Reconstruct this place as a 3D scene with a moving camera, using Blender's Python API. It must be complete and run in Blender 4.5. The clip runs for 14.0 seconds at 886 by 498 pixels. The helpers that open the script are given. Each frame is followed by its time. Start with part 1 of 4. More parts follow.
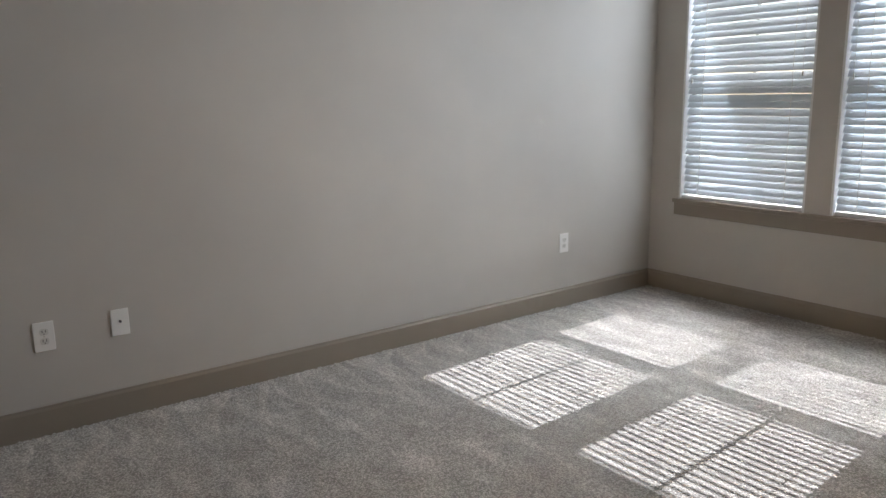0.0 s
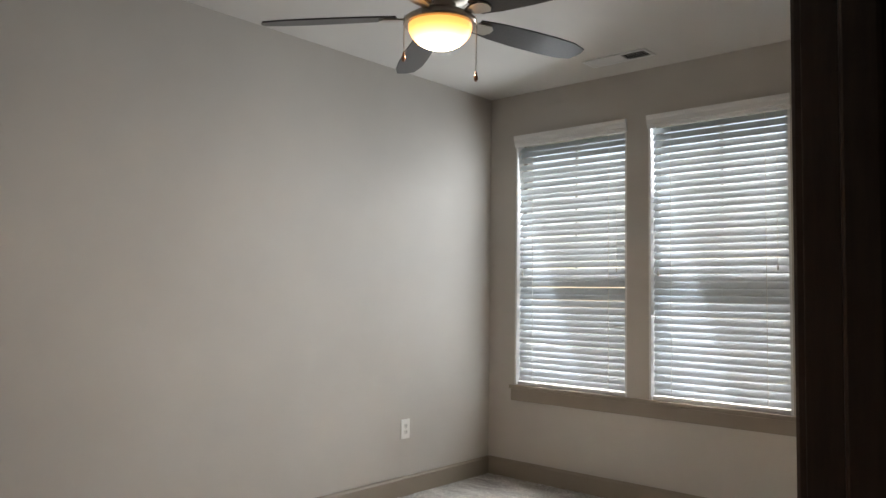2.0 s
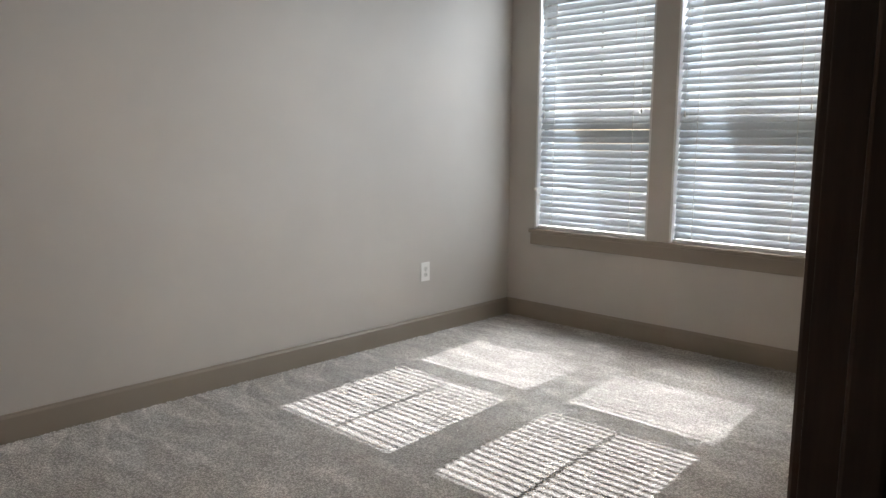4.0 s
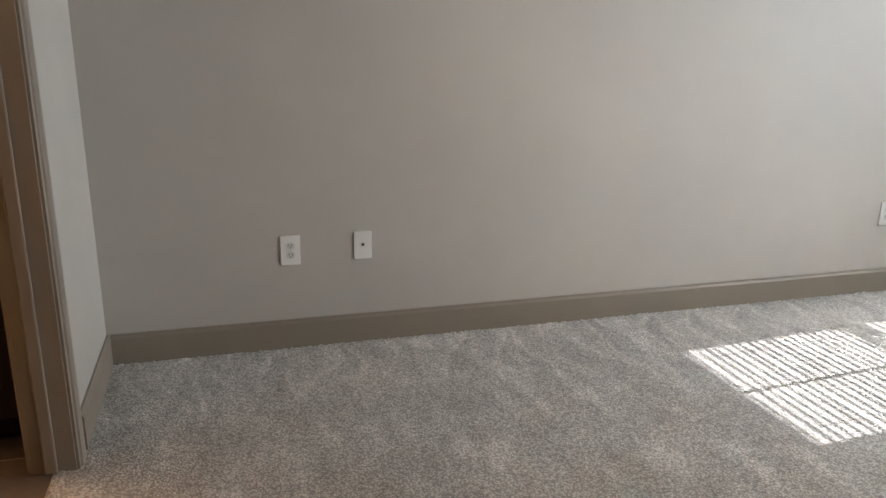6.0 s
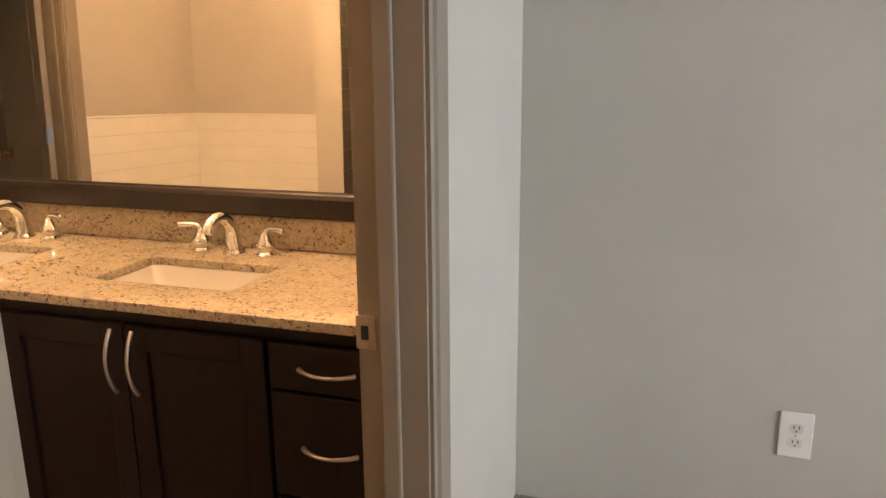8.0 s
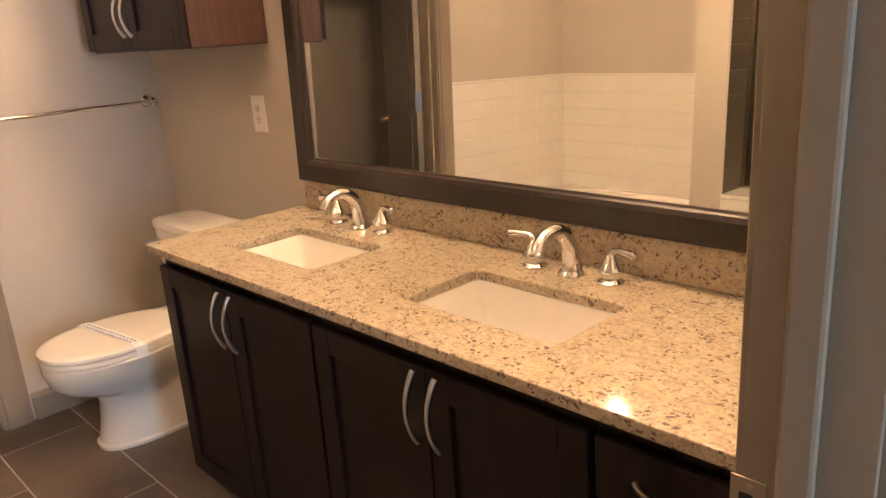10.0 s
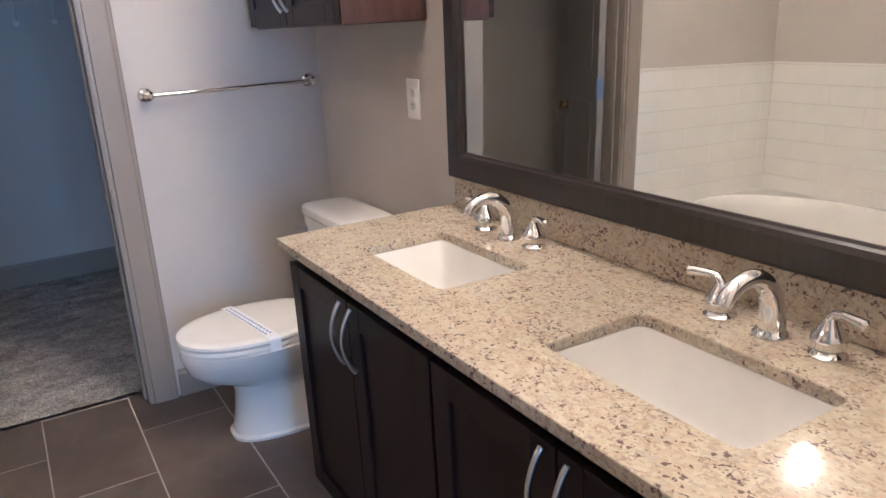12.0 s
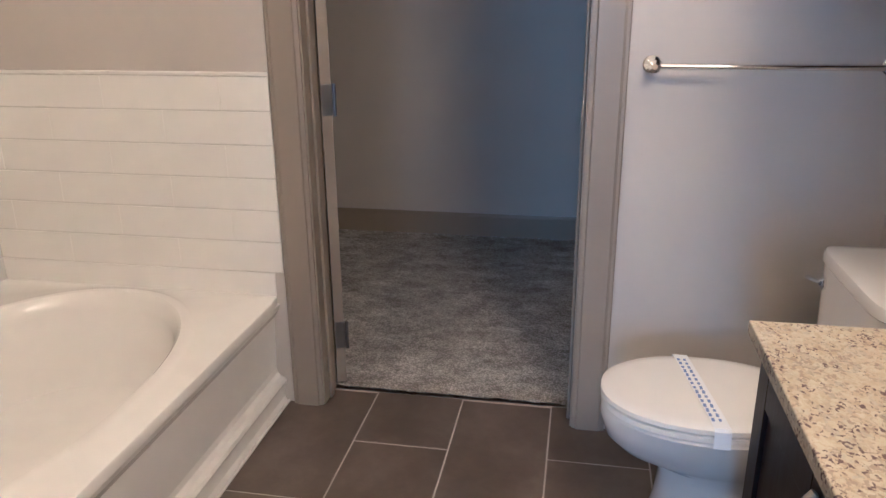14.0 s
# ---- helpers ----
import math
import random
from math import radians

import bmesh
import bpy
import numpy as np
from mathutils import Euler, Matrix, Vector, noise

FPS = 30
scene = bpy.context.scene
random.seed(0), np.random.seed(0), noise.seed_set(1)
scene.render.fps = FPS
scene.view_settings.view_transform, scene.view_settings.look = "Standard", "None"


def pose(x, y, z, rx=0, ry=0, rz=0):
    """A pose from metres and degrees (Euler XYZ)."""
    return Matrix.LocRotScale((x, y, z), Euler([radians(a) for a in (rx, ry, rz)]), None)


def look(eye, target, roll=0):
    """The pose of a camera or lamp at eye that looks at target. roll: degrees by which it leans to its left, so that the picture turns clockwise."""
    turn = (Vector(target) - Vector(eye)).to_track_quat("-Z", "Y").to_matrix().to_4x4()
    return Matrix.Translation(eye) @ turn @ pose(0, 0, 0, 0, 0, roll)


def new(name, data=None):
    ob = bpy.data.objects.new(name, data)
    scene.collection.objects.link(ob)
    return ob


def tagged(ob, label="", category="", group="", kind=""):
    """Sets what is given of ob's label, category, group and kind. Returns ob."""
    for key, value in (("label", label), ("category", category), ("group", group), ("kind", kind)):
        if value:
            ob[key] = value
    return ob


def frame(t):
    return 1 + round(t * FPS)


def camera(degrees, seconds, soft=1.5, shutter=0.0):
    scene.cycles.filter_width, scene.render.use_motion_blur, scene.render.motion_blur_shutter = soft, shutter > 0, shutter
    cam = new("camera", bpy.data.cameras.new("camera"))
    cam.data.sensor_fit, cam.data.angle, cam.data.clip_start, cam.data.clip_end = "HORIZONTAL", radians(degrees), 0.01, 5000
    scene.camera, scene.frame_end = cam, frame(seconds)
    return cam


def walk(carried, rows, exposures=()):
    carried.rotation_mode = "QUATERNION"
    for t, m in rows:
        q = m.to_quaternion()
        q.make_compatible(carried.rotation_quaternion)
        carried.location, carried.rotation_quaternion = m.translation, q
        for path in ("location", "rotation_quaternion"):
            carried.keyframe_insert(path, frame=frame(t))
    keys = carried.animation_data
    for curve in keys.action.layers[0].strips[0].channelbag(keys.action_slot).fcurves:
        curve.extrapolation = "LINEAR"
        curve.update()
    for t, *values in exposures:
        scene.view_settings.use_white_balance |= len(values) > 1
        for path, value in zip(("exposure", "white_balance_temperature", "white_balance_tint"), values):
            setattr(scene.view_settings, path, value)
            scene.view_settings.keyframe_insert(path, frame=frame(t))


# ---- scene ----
cam = camera(61.1, 14.0)
PATH = [
    (0, (0.099, 0.446, 1.369), (1.269, 2.017, 0.969), -0.9),
    (0.5, (0.099, 0.428, 1.370), (1.425, 1.895, 1.070), -0.2),
    (1, (0.099, 0.393, 1.318), (1.512, 1.802, 1.177), 0.1),
    (1.5, (0.070, 0.382, 1.303), (1.533, 1.744, 1.313), 0.6),
    (2, (0.070, 0.380, 1.300), (1.562, 1.707, 1.417), 0.75),
    (2.2, (0.074, 0.383, 1.310), (1.570, 1.705, 1.444), 0.85),
    (4.3, (0.140, 0.390, 1.285), (1.530, 1.762, 0.917), -0.2),
    (4.5, (0.137, 0.402, 1.288), (1.490, 1.797, 0.875), -0.7),
    (5, (0.185, 0.445, 1.320), (1.305, 2.020, 0.803), -0.4),
    (5.5, (0.194, 0.668, 1.287), (1.072, 2.38, 0.74), 0.6),
    (6, (0.31, 0.817, 1.276), (0.855, 2.661, 0.727), 0.9),
    (6.5, (0.35, 1.121, 1.355), (0.627, 3.015, 0.774), 0.7),
    (7, (0.361, 1.376, 1.343), (0.403, 3.3, 0.797), 0.2),
    (7.5, (0.329, 1.639, 1.347), (0.068, 3.555, 0.837), -0.2),
    (8, (0.223, 1.877, 1.347), (-0.366, 3.727, 0.867), -0.5),
    (8.5, (0.164, 2.09, 1.342), (-0.796, 3.78, 0.872), -1.3),
    (9, (0.14, 2.217, 1.378), (-1.103, 3.705, 0.887), -2.1),
    (9.2, (0.12, 2.244, 1.389), (-1.185, 3.672, 0.879), -2.7),
    (11.3, (-0.204, 2.525, 1.375), (-1.663, 3.742, 0.749), -4.3),
    (11.5, (-0.21, 2.547, 1.378), (-1.718, 3.704, 0.756), -4.1),
    (12, (-0.228, 2.609, 1.372), (-1.886, 3.56, 0.781), -3.3),
    (12.5, (-0.326, 2.677, 1.358), (-2.101, 3.391, 0.774), -2.3),
    (13, (-0.522, 2.742, 1.358), (-2.389, 3.139, 0.763), -1.8),
    (13.5, (-0.703, 2.82, 1.356), (-2.605, 2.855, 0.738), -1.2),
    (14, (-0.892, 2.89, 1.354), (-2.753, 2.544, 0.711), -0.5),
]
EXPOSURES = [(0.0, 1.42, 6350, 13), (1.0, 1.45, 6450, 13), (2.0, 1.5, 6850, 13), (5.0, 1.52, 6450, 13), (6.5, 2.2, 6600, 12), (7.5, 2.55, 6650, 12), (9.2, 2.6, 6600, 12), (11.3, 2.55, 3900, 3), (13.0, 2.5, 3950, 3), (14.0, 2.38, 4050, 3)]
walk(cam, [(t, look(eye, target, roll)) for t, eye, target, roll in PATH], EXPOSURES)

# ---- light ----
SUN_ELEV, SUN_AZ = radians(44), 0.071
world = bpy.data.worlds.new("sky_world")
world.use_nodes = True
scene.world = world
_nt = world.node_tree
_bg = _nt.nodes["Background"]
_sky = _nt.nodes.new("ShaderNodeTexSky")
_sky.sky_type = "NISHITA"
_sky.sun_disc = False
_sky.sun_elevation = SUN_ELEV
_sky.sun_rotation = radians(86)
_nt.links.new(_sky.outputs[0], _bg.inputs[0])
_bg.inputs[1].default_value = 0.07


def lamp(name, kind, m, energy, color, **extra):
    d = bpy.data.lights.new(name, kind)
    d.energy, d.color = energy, color
    if "size" in extra:
        d.shape, d.size, d.size_y = "RECTANGLE", extra["size"], extra["size_y"]
        d.spread = radians(extra.get("spread", 180))
    if "radius" in extra:
        d.shadow_soft_size = extra["radius"]
    if "angle" in extra:
        d.angle = extra["angle"]
    ob = new(name, d)
    ob.matrix_world = m
    return ob


WARM = (1.0, 0.565, 0.275)
lamp("sun", "SUN", look((10, 10 * SUN_AZ, 10 * math.tan(SUN_ELEV)), (0, 0, 0)), 3.1, (1.0, 0.99, 0.985), angle=radians(0.3))
for _y, _aim, _watts, _spread in ((3.13, 1.4, 5.6, 150), (2.115, 1.8, 5.5, 84)):
    lamp("window_daylight", "AREA", look((4.405, _y, 1.52), (0, _y + _aim, 1.0)), _watts, (0.82, 0.92, 1.0), size=0.86, size_y=1.72, spread=_spread)


# ---- materials ----
class Nodes:
    """Small builder for node materials in object or world space."""

    def __init__(self, name, rough=0.5, metal=0.0):
        self.m = bpy.data.materials.new(name)
        self.m.use_nodes = True
        self.t = self.m.node_tree
        self.b = self.t.nodes["Principled BSDF"]
        self.b.inputs["Roughness"].default_value = rough
        self.b.inputs["Metallic"].default_value = metal
        self.co = self.t.nodes.new("ShaderNodeTexCoord").outputs["Object"]

    def n(self, kind):
        return self.t.nodes.new(kind)

    def link(self, a, b):
        self.t.links.new(a, b)

    def mapped(self, scale=(1, 1, 1), rot=(0, 0, 0)):
        k = self.n("ShaderNodeMapping")
        k.inputs["Scale"].default_value = scale
        k.inputs["Rotation"].default_value = rot
        self.link(self.co, k.inputs["Vector"])
        return k.outputs[0]

    def noise(self, scale, detail=4, vec=None, rough=0.55):
        k = self.n("ShaderNodeTexNoise")
        k.inputs["Scale"].default_value = scale
        k.inputs["Detail"].default_value = detail
        k.inputs["Roughness"].default_value = rough
        self.link(vec or self.co, k.inputs["Vector"])
        return k.outputs["Fac"]

    def voronoi(self, scale, feature="F1", vec=None, out="Distance"):
        k = self.n("ShaderNodeTexVoronoi")
        k.feature = feature
        k.inputs["Scale"].default_value = scale
        self.link(vec or self.co, k.inputs["Vector"])
        return k.outputs[out]

    def ramp(self, fac, stops):
        k = self.n("ShaderNodeValToRGB")
        while len(k.color_ramp.elements) < len(stops):
            k.color_ramp.elements.new(0.5)
        for e, (p, c) in zip(k.color_ramp.elements, stops):
            e.position = p
            e.color = (*c, 1) if len(c) == 3 else c
        self.link(fac, k.inputs[0])
        return k.outputs[0]

    def mix(self, fac, a, b, mode="MIX"):
        k = self.n("ShaderNodeMix")
        k.data_type, k.blend_type = "RGBA", mode
        for sock, v in ((k.inputs[0], fac), (k.inputs[6], a), (k.inputs[7], b)):
            if isinstance(v, (int, float)):
                sock.default_value = v
            elif isinstance(v, tuple):
                sock.default_value = (*v, 1)
            else:
                self.link(v, sock)
        return k.outputs[2]

    def math(self, op, a, b=0.0):
        k = self.n("ShaderNodeMath")
        k.operation = op
        for sock, v in zip(k.inputs, (a, b)):
            if isinstance(v, (int, float)):
                sock.default_value = v
            else:
                self.link(v, sock)
        return k.outputs[0]

    def color(self, c):
        if isinstance(c, tuple):
            self.b.inputs["Base Color"].default_value = (*c, 1)
        else:
            self.link(c, self.b.inputs["Base Color"])
        return self

    def bump(self, height, strength=0.3, distance=0.002):
        k = self.n("ShaderNodeBump")
        k.inputs["Strength"].default_value = strength
        k.inputs["Distance"].default_value = distance
        self.link(height, k.inputs["Height"])
        self.link(k.outputs[0], self.b.inputs["Normal"])
        return self

    def rough(self, fac, lo, hi):
        k = self.n("ShaderNodeMapRange")
        k.inputs["To Min"].default_value, k.inputs["To Max"].default_value = lo, hi
        self.link(fac, k.inputs["Value"])
        self.link(k.outputs[0], self.b.inputs["Roughness"])
        return self


def paint(name, c, rough=0.55, peel=0.12, var=0.05, scale=260):
    k = Nodes(name, rough)
    big = k.noise(1.3, 3)
    lo, hi = tuple(v * (1 - var) for v in c), tuple(v * (1 + var) for v in c)
    k.color(k.ramp(big, [(0.3, lo), (0.7, hi)]))
    k.rough(k.noise(6, 3), rough - 0.05, rough + 0.07)
    return k.bump(k.noise(scale, 3), peel, 0.0012).m


WALL = paint("greige_wall_paint", (0.50, 0.47, 0.43), 0.6, 0.16)
BATH_WALL = paint("bath_wall_paint", (0.50, 0.47, 0.43), 0.55, 0.16)
CEILING = paint("ceiling_paint", (0.68, 0.66, 0.63), 0.8, 0.3, 0.03, 150)
TRIM = paint("taupe_trim_paint", (0.26, 0.222, 0.178), 0.38, 0.05, 0.06, 60)
WHITE_TRIM = paint("white_window_vinyl", (0.78, 0.78, 0.77), 0.4, 0.04, 0.03, 90)
# white sash vinyl, with the shade on its room side put into the colour
SASH_VINYL = paint("shaded_window_vinyl", (0.40, 0.385, 0.36), 0.45, 0.04, 0.03, 90)
PLASTIC = paint("white_plate_plastic", (0.80, 0.79, 0.76), 0.32, 0.02, 0.02, 90)
RECEPTACLE = paint("ivory_receptacle_plastic", (0.66, 0.65, 0.61), 0.35, 0.02, 0.02, 90)
DARK_SLOT = paint("dark_slot", (0.02, 0.02, 0.02), 0.6, 0.0, 0.0)
GROUT = paint("grey_grout", (0.42, 0.39, 0.35), 0.85, 0.5, 0.08, 400)
WHITE_GROUT = paint("white_grout", (0.58, 0.57, 0.54), 0.8, 0.3, 0.04, 400)


NAP_EDGE = 3.80 - 0.12           # where the vacuum strokes turn at the north wall


def carpet_material(name, mottle):
    k = Nodes(name, 1.0)
    k.b.inputs["Specular IOR Level"].default_value = 0.1
    tuft = k.voronoi(130, "F1")
    fibre = k.noise(330, 3)
    mid = k.noise(52, 5, None, 0.7)
    nap = k.noise(7.5, 6, k.mapped((1.5, 0.9, 1), (0, 0, radians(-20))), 0.68)
    track = k.noise(3.2, 4, k.mapped((2.7, 0.85, 1), (0, 0, radians(14))))
    xyz = k.n("ShaderNodeSeparateXYZ")
    k.link(k.co, xyz.inputs[0])
    wob = k.noise(1.3, 1)
    along = k.math("ADD", xyz.outputs[0], k.math("MULTIPLY", wob, 0.7))
    out = k.math("SUBTRACT", k.math("ADD", NAP_EDGE, k.math("MULTIPLY", wob, 0.35)), xyz.outputs[1])
    lane = k.math("PINGPONG", along, 0.13)
    edge = k.math("ADD", k.math("SUBTRACT", lane, k.math("MULTIPLY", out, 0.20)), k.math("MULTIPLY", k.noise(30, 3), 0.03))
    rim = k.ramp(k.math("ABSOLUTE", k.math("SUBTRACT", edge, 0.015)), [(0.0, (1, 1, 1)), (0.02, (0, 0, 0))])
    wedge = k.ramp(edge, [(0.0, (0, 0, 0)), (0.03, (0.6, 0.6, 0.6)), (0.1, (0.35, 0.35, 0.35))])
    fade = k.ramp(out, [(0.02, (0, 0, 0)), (0.08, (1, 1, 1)), (0.45, (0.7, 0.7, 0.7)), (0.75, (0, 0, 0))])
    streak = k.mix(1.0, k.mix(0.45, wedge, rim), fade, "MULTIPLY")
    pale, deep = (0.74, 0.725, 0.70), (0.335, 0.325, 0.31)
    h = k.math("ADD", k.math("MULTIPLY", tuft, 0.75), k.math("MULTIPLY", fibre, 0.5))
    col = k.mix(k.ramp(h, [(0.25, (1, 1, 1)), (0.75, (0, 0, 0))]), deep, pale)
    col = k.mix(0.75, col, k.ramp(track, [(0.38, (0.82, 0.81, 0.80)), (0.54, (0.92, 0.92, 0.92)), (0.64, (1.2, 1.2, 1.2))]), "MULTIPLY")
    col = k.mix(0.45, col, k.ramp(mid, [(0.36, (0.50, 0.49, 0.48)), (0.62, (1.2, 1.2, 1.2))]), "MULTIPLY")
    col = k.mix(1.0, col, k.ramp(streak, [(0, (1, 1, 1)), (1, (1.5, 1.49, 1.47))]), "MULTIPLY")
    col = k.mix(mottle, col, k.ramp(nap, [(0.36, (0.62, 0.615, 0.61)), (0.5, (1.0, 1.0, 1.0)), (0.62, (1.3, 1.3, 1.29))]), "MULTIPLY")
    k.color(col)
    hh = k.math("ADD", k.math("MULTIPLY", tuft, -1.0), k.math("MULTIPLY", mid, 0.9))
    return k.bump(hh, 0.55, 0.004).m


CARPET = carpet_material("cut_pile_carpet", 0.28)
CLOSET_CARPET = carpet_material("trodden_cut_pile_carpet", 0.85)


def floor_tile_material():
    k = Nodes("brown_slate_tile", 0.42)
    rnd = k.n("ShaderNodeObjectInfo").outputs["Random"]
    off = k.n("ShaderNodeVectorMath")
    off.operation = "ADD"
    k.link(k.co, off.inputs[0])
    k.link(rnd, off.inputs[1])
    cloud = k.noise(4.5, 6, off.outputs[0], 0.65)
    fine = k.noise(60, 4)
    col = k.ramp(cloud, [(0.25, (0.074, 0.058, 0.046)), (0.5, (0.112, 0.090, 0.073)), (0.78, (0.17, 0.14, 0.116))])
    col = k.mix(0.35, col, k.ramp(rnd, [(0, (0.8, 0.8, 0.8)), (1, (1.15, 1.12, 1.08))]), "MULTIPLY")
    k.color(col).rough(cloud, 0.32, 0.55)
    return k.bump(k.math("ADD", cloud, k.math("MULTIPLY", fine, 0.25)), 0.25, 0.003).m


FLOOR_TILE = floor_tile_material()


def glazed(name, c, rough, wave=0.08):
    k = Nodes(name, rough)
    n = k.noise(9, 2)
    k.color(k.ramp(n, [(0.3, tuple(v * 0.97 for v in c)), (0.7, c)])).rough(k.noise(14, 3), rough * 0.95, rough * 1.06)
    return k.bump(k.noise(22, 2), wave, 0.002).m


PORCELAIN = glazed("white_porcelain", (0.73, 0.72, 0.70), 0.12, 0.02)
SEAT_PLASTIC = glazed("white_seat_plastic", (0.80, 0.79, 0.77), 0.25, 0.01)
ACRYLIC = glazed("white_tub_acrylic", (0.80, 0.79, 0.76), 0.18, 0.02)
SHOWER_TILE = glazed("grey_brown_shower_tile", (0.235, 0.215, 0.185), 0.28, 0.1)
WALL_TILE = glazed("white_wall_tile", (0.78, 0.77, 0.73), 0.2, 0.12)


def granite_material():
    """Cream feldspar with ochre and grey grains and clustered mauve-brown flecks."""
    k = Nodes("speckled_beige_granite", 0.13)
    jit = k.n("ShaderNodeTexNoise")
    jit.inputs["Scale"].default_value = 95
    jit.inputs["Detail"].default_value = 2
    k.link(k.mapped((1, 1, 1)), jit.inputs["Vector"])
    sc = k.n("ShaderNodeVectorMath")
    sc.operation = "MULTIPLY_ADD"
    k.link(jit.outputs["Color"], sc.inputs[0])
    sc.inputs[1].default_value = (0.016, 0.016, 0.016)
    k.link(k.mapped((0.85, 1.15, 1.0), (0, 0, 0.5)), sc.inputs[2])
    vec = sc.outputs[0]

    def grains(scale):
        sep = k.n("ShaderNodeSeparateColor")
        k.link(k.voronoi(scale, "F1", vec, "Color"), sep.inputs[0])
        return sep.outputs
    big, small = grains(85), grains(200)
    drift = k.noise(11, 4)
    base = k.ramp(big[0], [(0.0, (0.489, 0.428, 0.320)), (0.3, (0.437, 0.367, 0.259)), (0.5, (0.524, 0.472, 0.370)), (0.72, (0.393, 0.327, 0.230)), (0.88, (0.367, 0.340, 0.283)), (1.0, (0.506, 0.455, 0.353))])
    base = k.mix(0.4, base, k.ramp(small[1], [(0.0, (0.349, 0.288, 0.205)), (0.35, (0.480, 0.419, 0.320)), (1.0, (0.542, 0.498, 0.402))]))
    pick = k.math("ADD", small[0], k.math("MULTIPLY", k.math("SUBTRACT", drift, 0.5), 1.1))
    col = k.mix(k.ramp(pick, [(0.80, (0, 0, 0)), (0.86, (0.62, 0.62, 0.62))]), base, (0.27, 0.215, 0.175))
    fleck = k.math("ADD", small[2], k.math("MULTIPLY", k.math("SUBTRACT", k.noise(23, 3), 0.5), 0.9))
    col = k.mix(k.ramp(fleck, [(0.905, (0, 0, 0)), (0.94, (0.88, 0.88, 0.88))]), col, (0.115, 0.08, 0.086))
    k.color(col).rough(drift, 0.05, 0.09)
    return k.m


GRANITE = granite_material()


def wood_material(name, dark, light, rough, coat=0.15, spec=0.5):
    k = Nodes(name, rough)
    g = k.noise(9, 6, k.mapped((9, 9, 0.9)), 0.6)
    k.color(k.ramp(g, [(0.3, dark), (0.75, light)])).rough(g, rough - 0.06, rough + 0.08)
    k.b.inputs["Coat Weight"].default_value = coat
    k.b.inputs["Specular IOR Level"].default_value = spec
    return k.bump(g, 0.08, 0.001).m


ESPRESSO = wood_material("espresso_wood", (0.0075, 0.0045, 0.0045), (0.017, 0.0095, 0.0090), 0.36, 0.0, 0.25)
RED_BROWN = wood_material("red_brown_veneer", (0.046, 0.023, 0.019), (0.078, 0.040, 0.033), 0.4)
FRAME_WOOD = wood_material("espresso_frame_wood", (0.014, 0.010, 0.009), (0.028, 0.020, 0.018), 0.36)
# much darker brown than the taupe of the other door frames
ENTRY_WOOD = wood_material("dark_brown_door_wood", (0.035, 0.022, 0.016), (0.06, 0.038, 0.028), 0.45, 0.0, 0.3)
BLADE = wood_material("dark_fan_blade", (0.03, 0.027, 0.028), (0.055, 0.05, 0.05), 0.42)


def metal(name, c, rough, var=0.06):
    k = Nodes(name, rough, 1.0)
    k.color(c).rough(k.noise(35, 3), max(0.02, rough - var / 2), rough + var)
    return k.m


CHROME = metal("polished_chrome", (0.80, 0.80, 0.81), 0.06, 0.04)
NICKEL = metal("brushed_nickel", (0.60, 0.56, 0.51), 0.30)
BRONZE = metal("satin_nickel_bronze", (0.43, 0.38, 0.32), 0.28)
# satin nickel; the dark surroundings it reflects are put into its base colour
HINGE_METAL = metal("dark_reflection_hinge_nickel", (0.22, 0.215, 0.22), 0.30)
STRIKE_METAL = metal("worn_strike_brass", (0.55, 0.48, 0.40), 0.4)
STEEL = metal("satin_steel", (0.55, 0.53, 0.50), 0.32)
BRASS = metal("aged_brass", (0.55, 0.40, 0.20), 0.22)
MIRROR = metal("mirror_silver", (0.88, 0.90, 0.88), 0.0, 0.0)
WOOD_BEAD = wood_material("cherry_wood_bead", (0.16, 0.05, 0.02), (0.27, 0.1, 0.04), 0.35)


def glass_material(name, tint=(1, 1, 1)):
    k = Nodes(name, 0.0)
    k.b.inputs["Transmission Weight"].default_value = 1.0
    k.b.inputs["IOR"].default_value = 1.45
    return k.color(tint).m


GLASS = glass_material("window_glass", (0.97, 0.99, 0.98))


def slat_material():
    k = Nodes("white_faux_wood_slat", 0.5)
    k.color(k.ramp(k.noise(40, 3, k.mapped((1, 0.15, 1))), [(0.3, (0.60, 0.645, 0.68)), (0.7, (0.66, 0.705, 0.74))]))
    tr = k.n("ShaderNodeBsdfTranslucent")
    tr.inputs[0].default_value = (0.80, 0.86, 0.92, 1)
    mx = k.n("ShaderNodeMixShader")
    mx.inputs[0].default_value = 0.06
    out = k.t.nodes["Material Output"]
    k.link(k.b.outputs[0], mx.inputs[1])
    k.link(tr.outputs[0], mx.inputs[2])
    k.link(mx.outputs[0], out.inputs[0])
    return k.m


SLAT = slat_material()


def glow(name, c, strength):
    k = Nodes(name, 0.4)
    k.color((0.8, 0.75, 0.65))
    k.b.inputs["Emission Color"].default_value = (*c, 1)
    k.b.inputs["Emission Strength"].default_value = strength
    return k.m




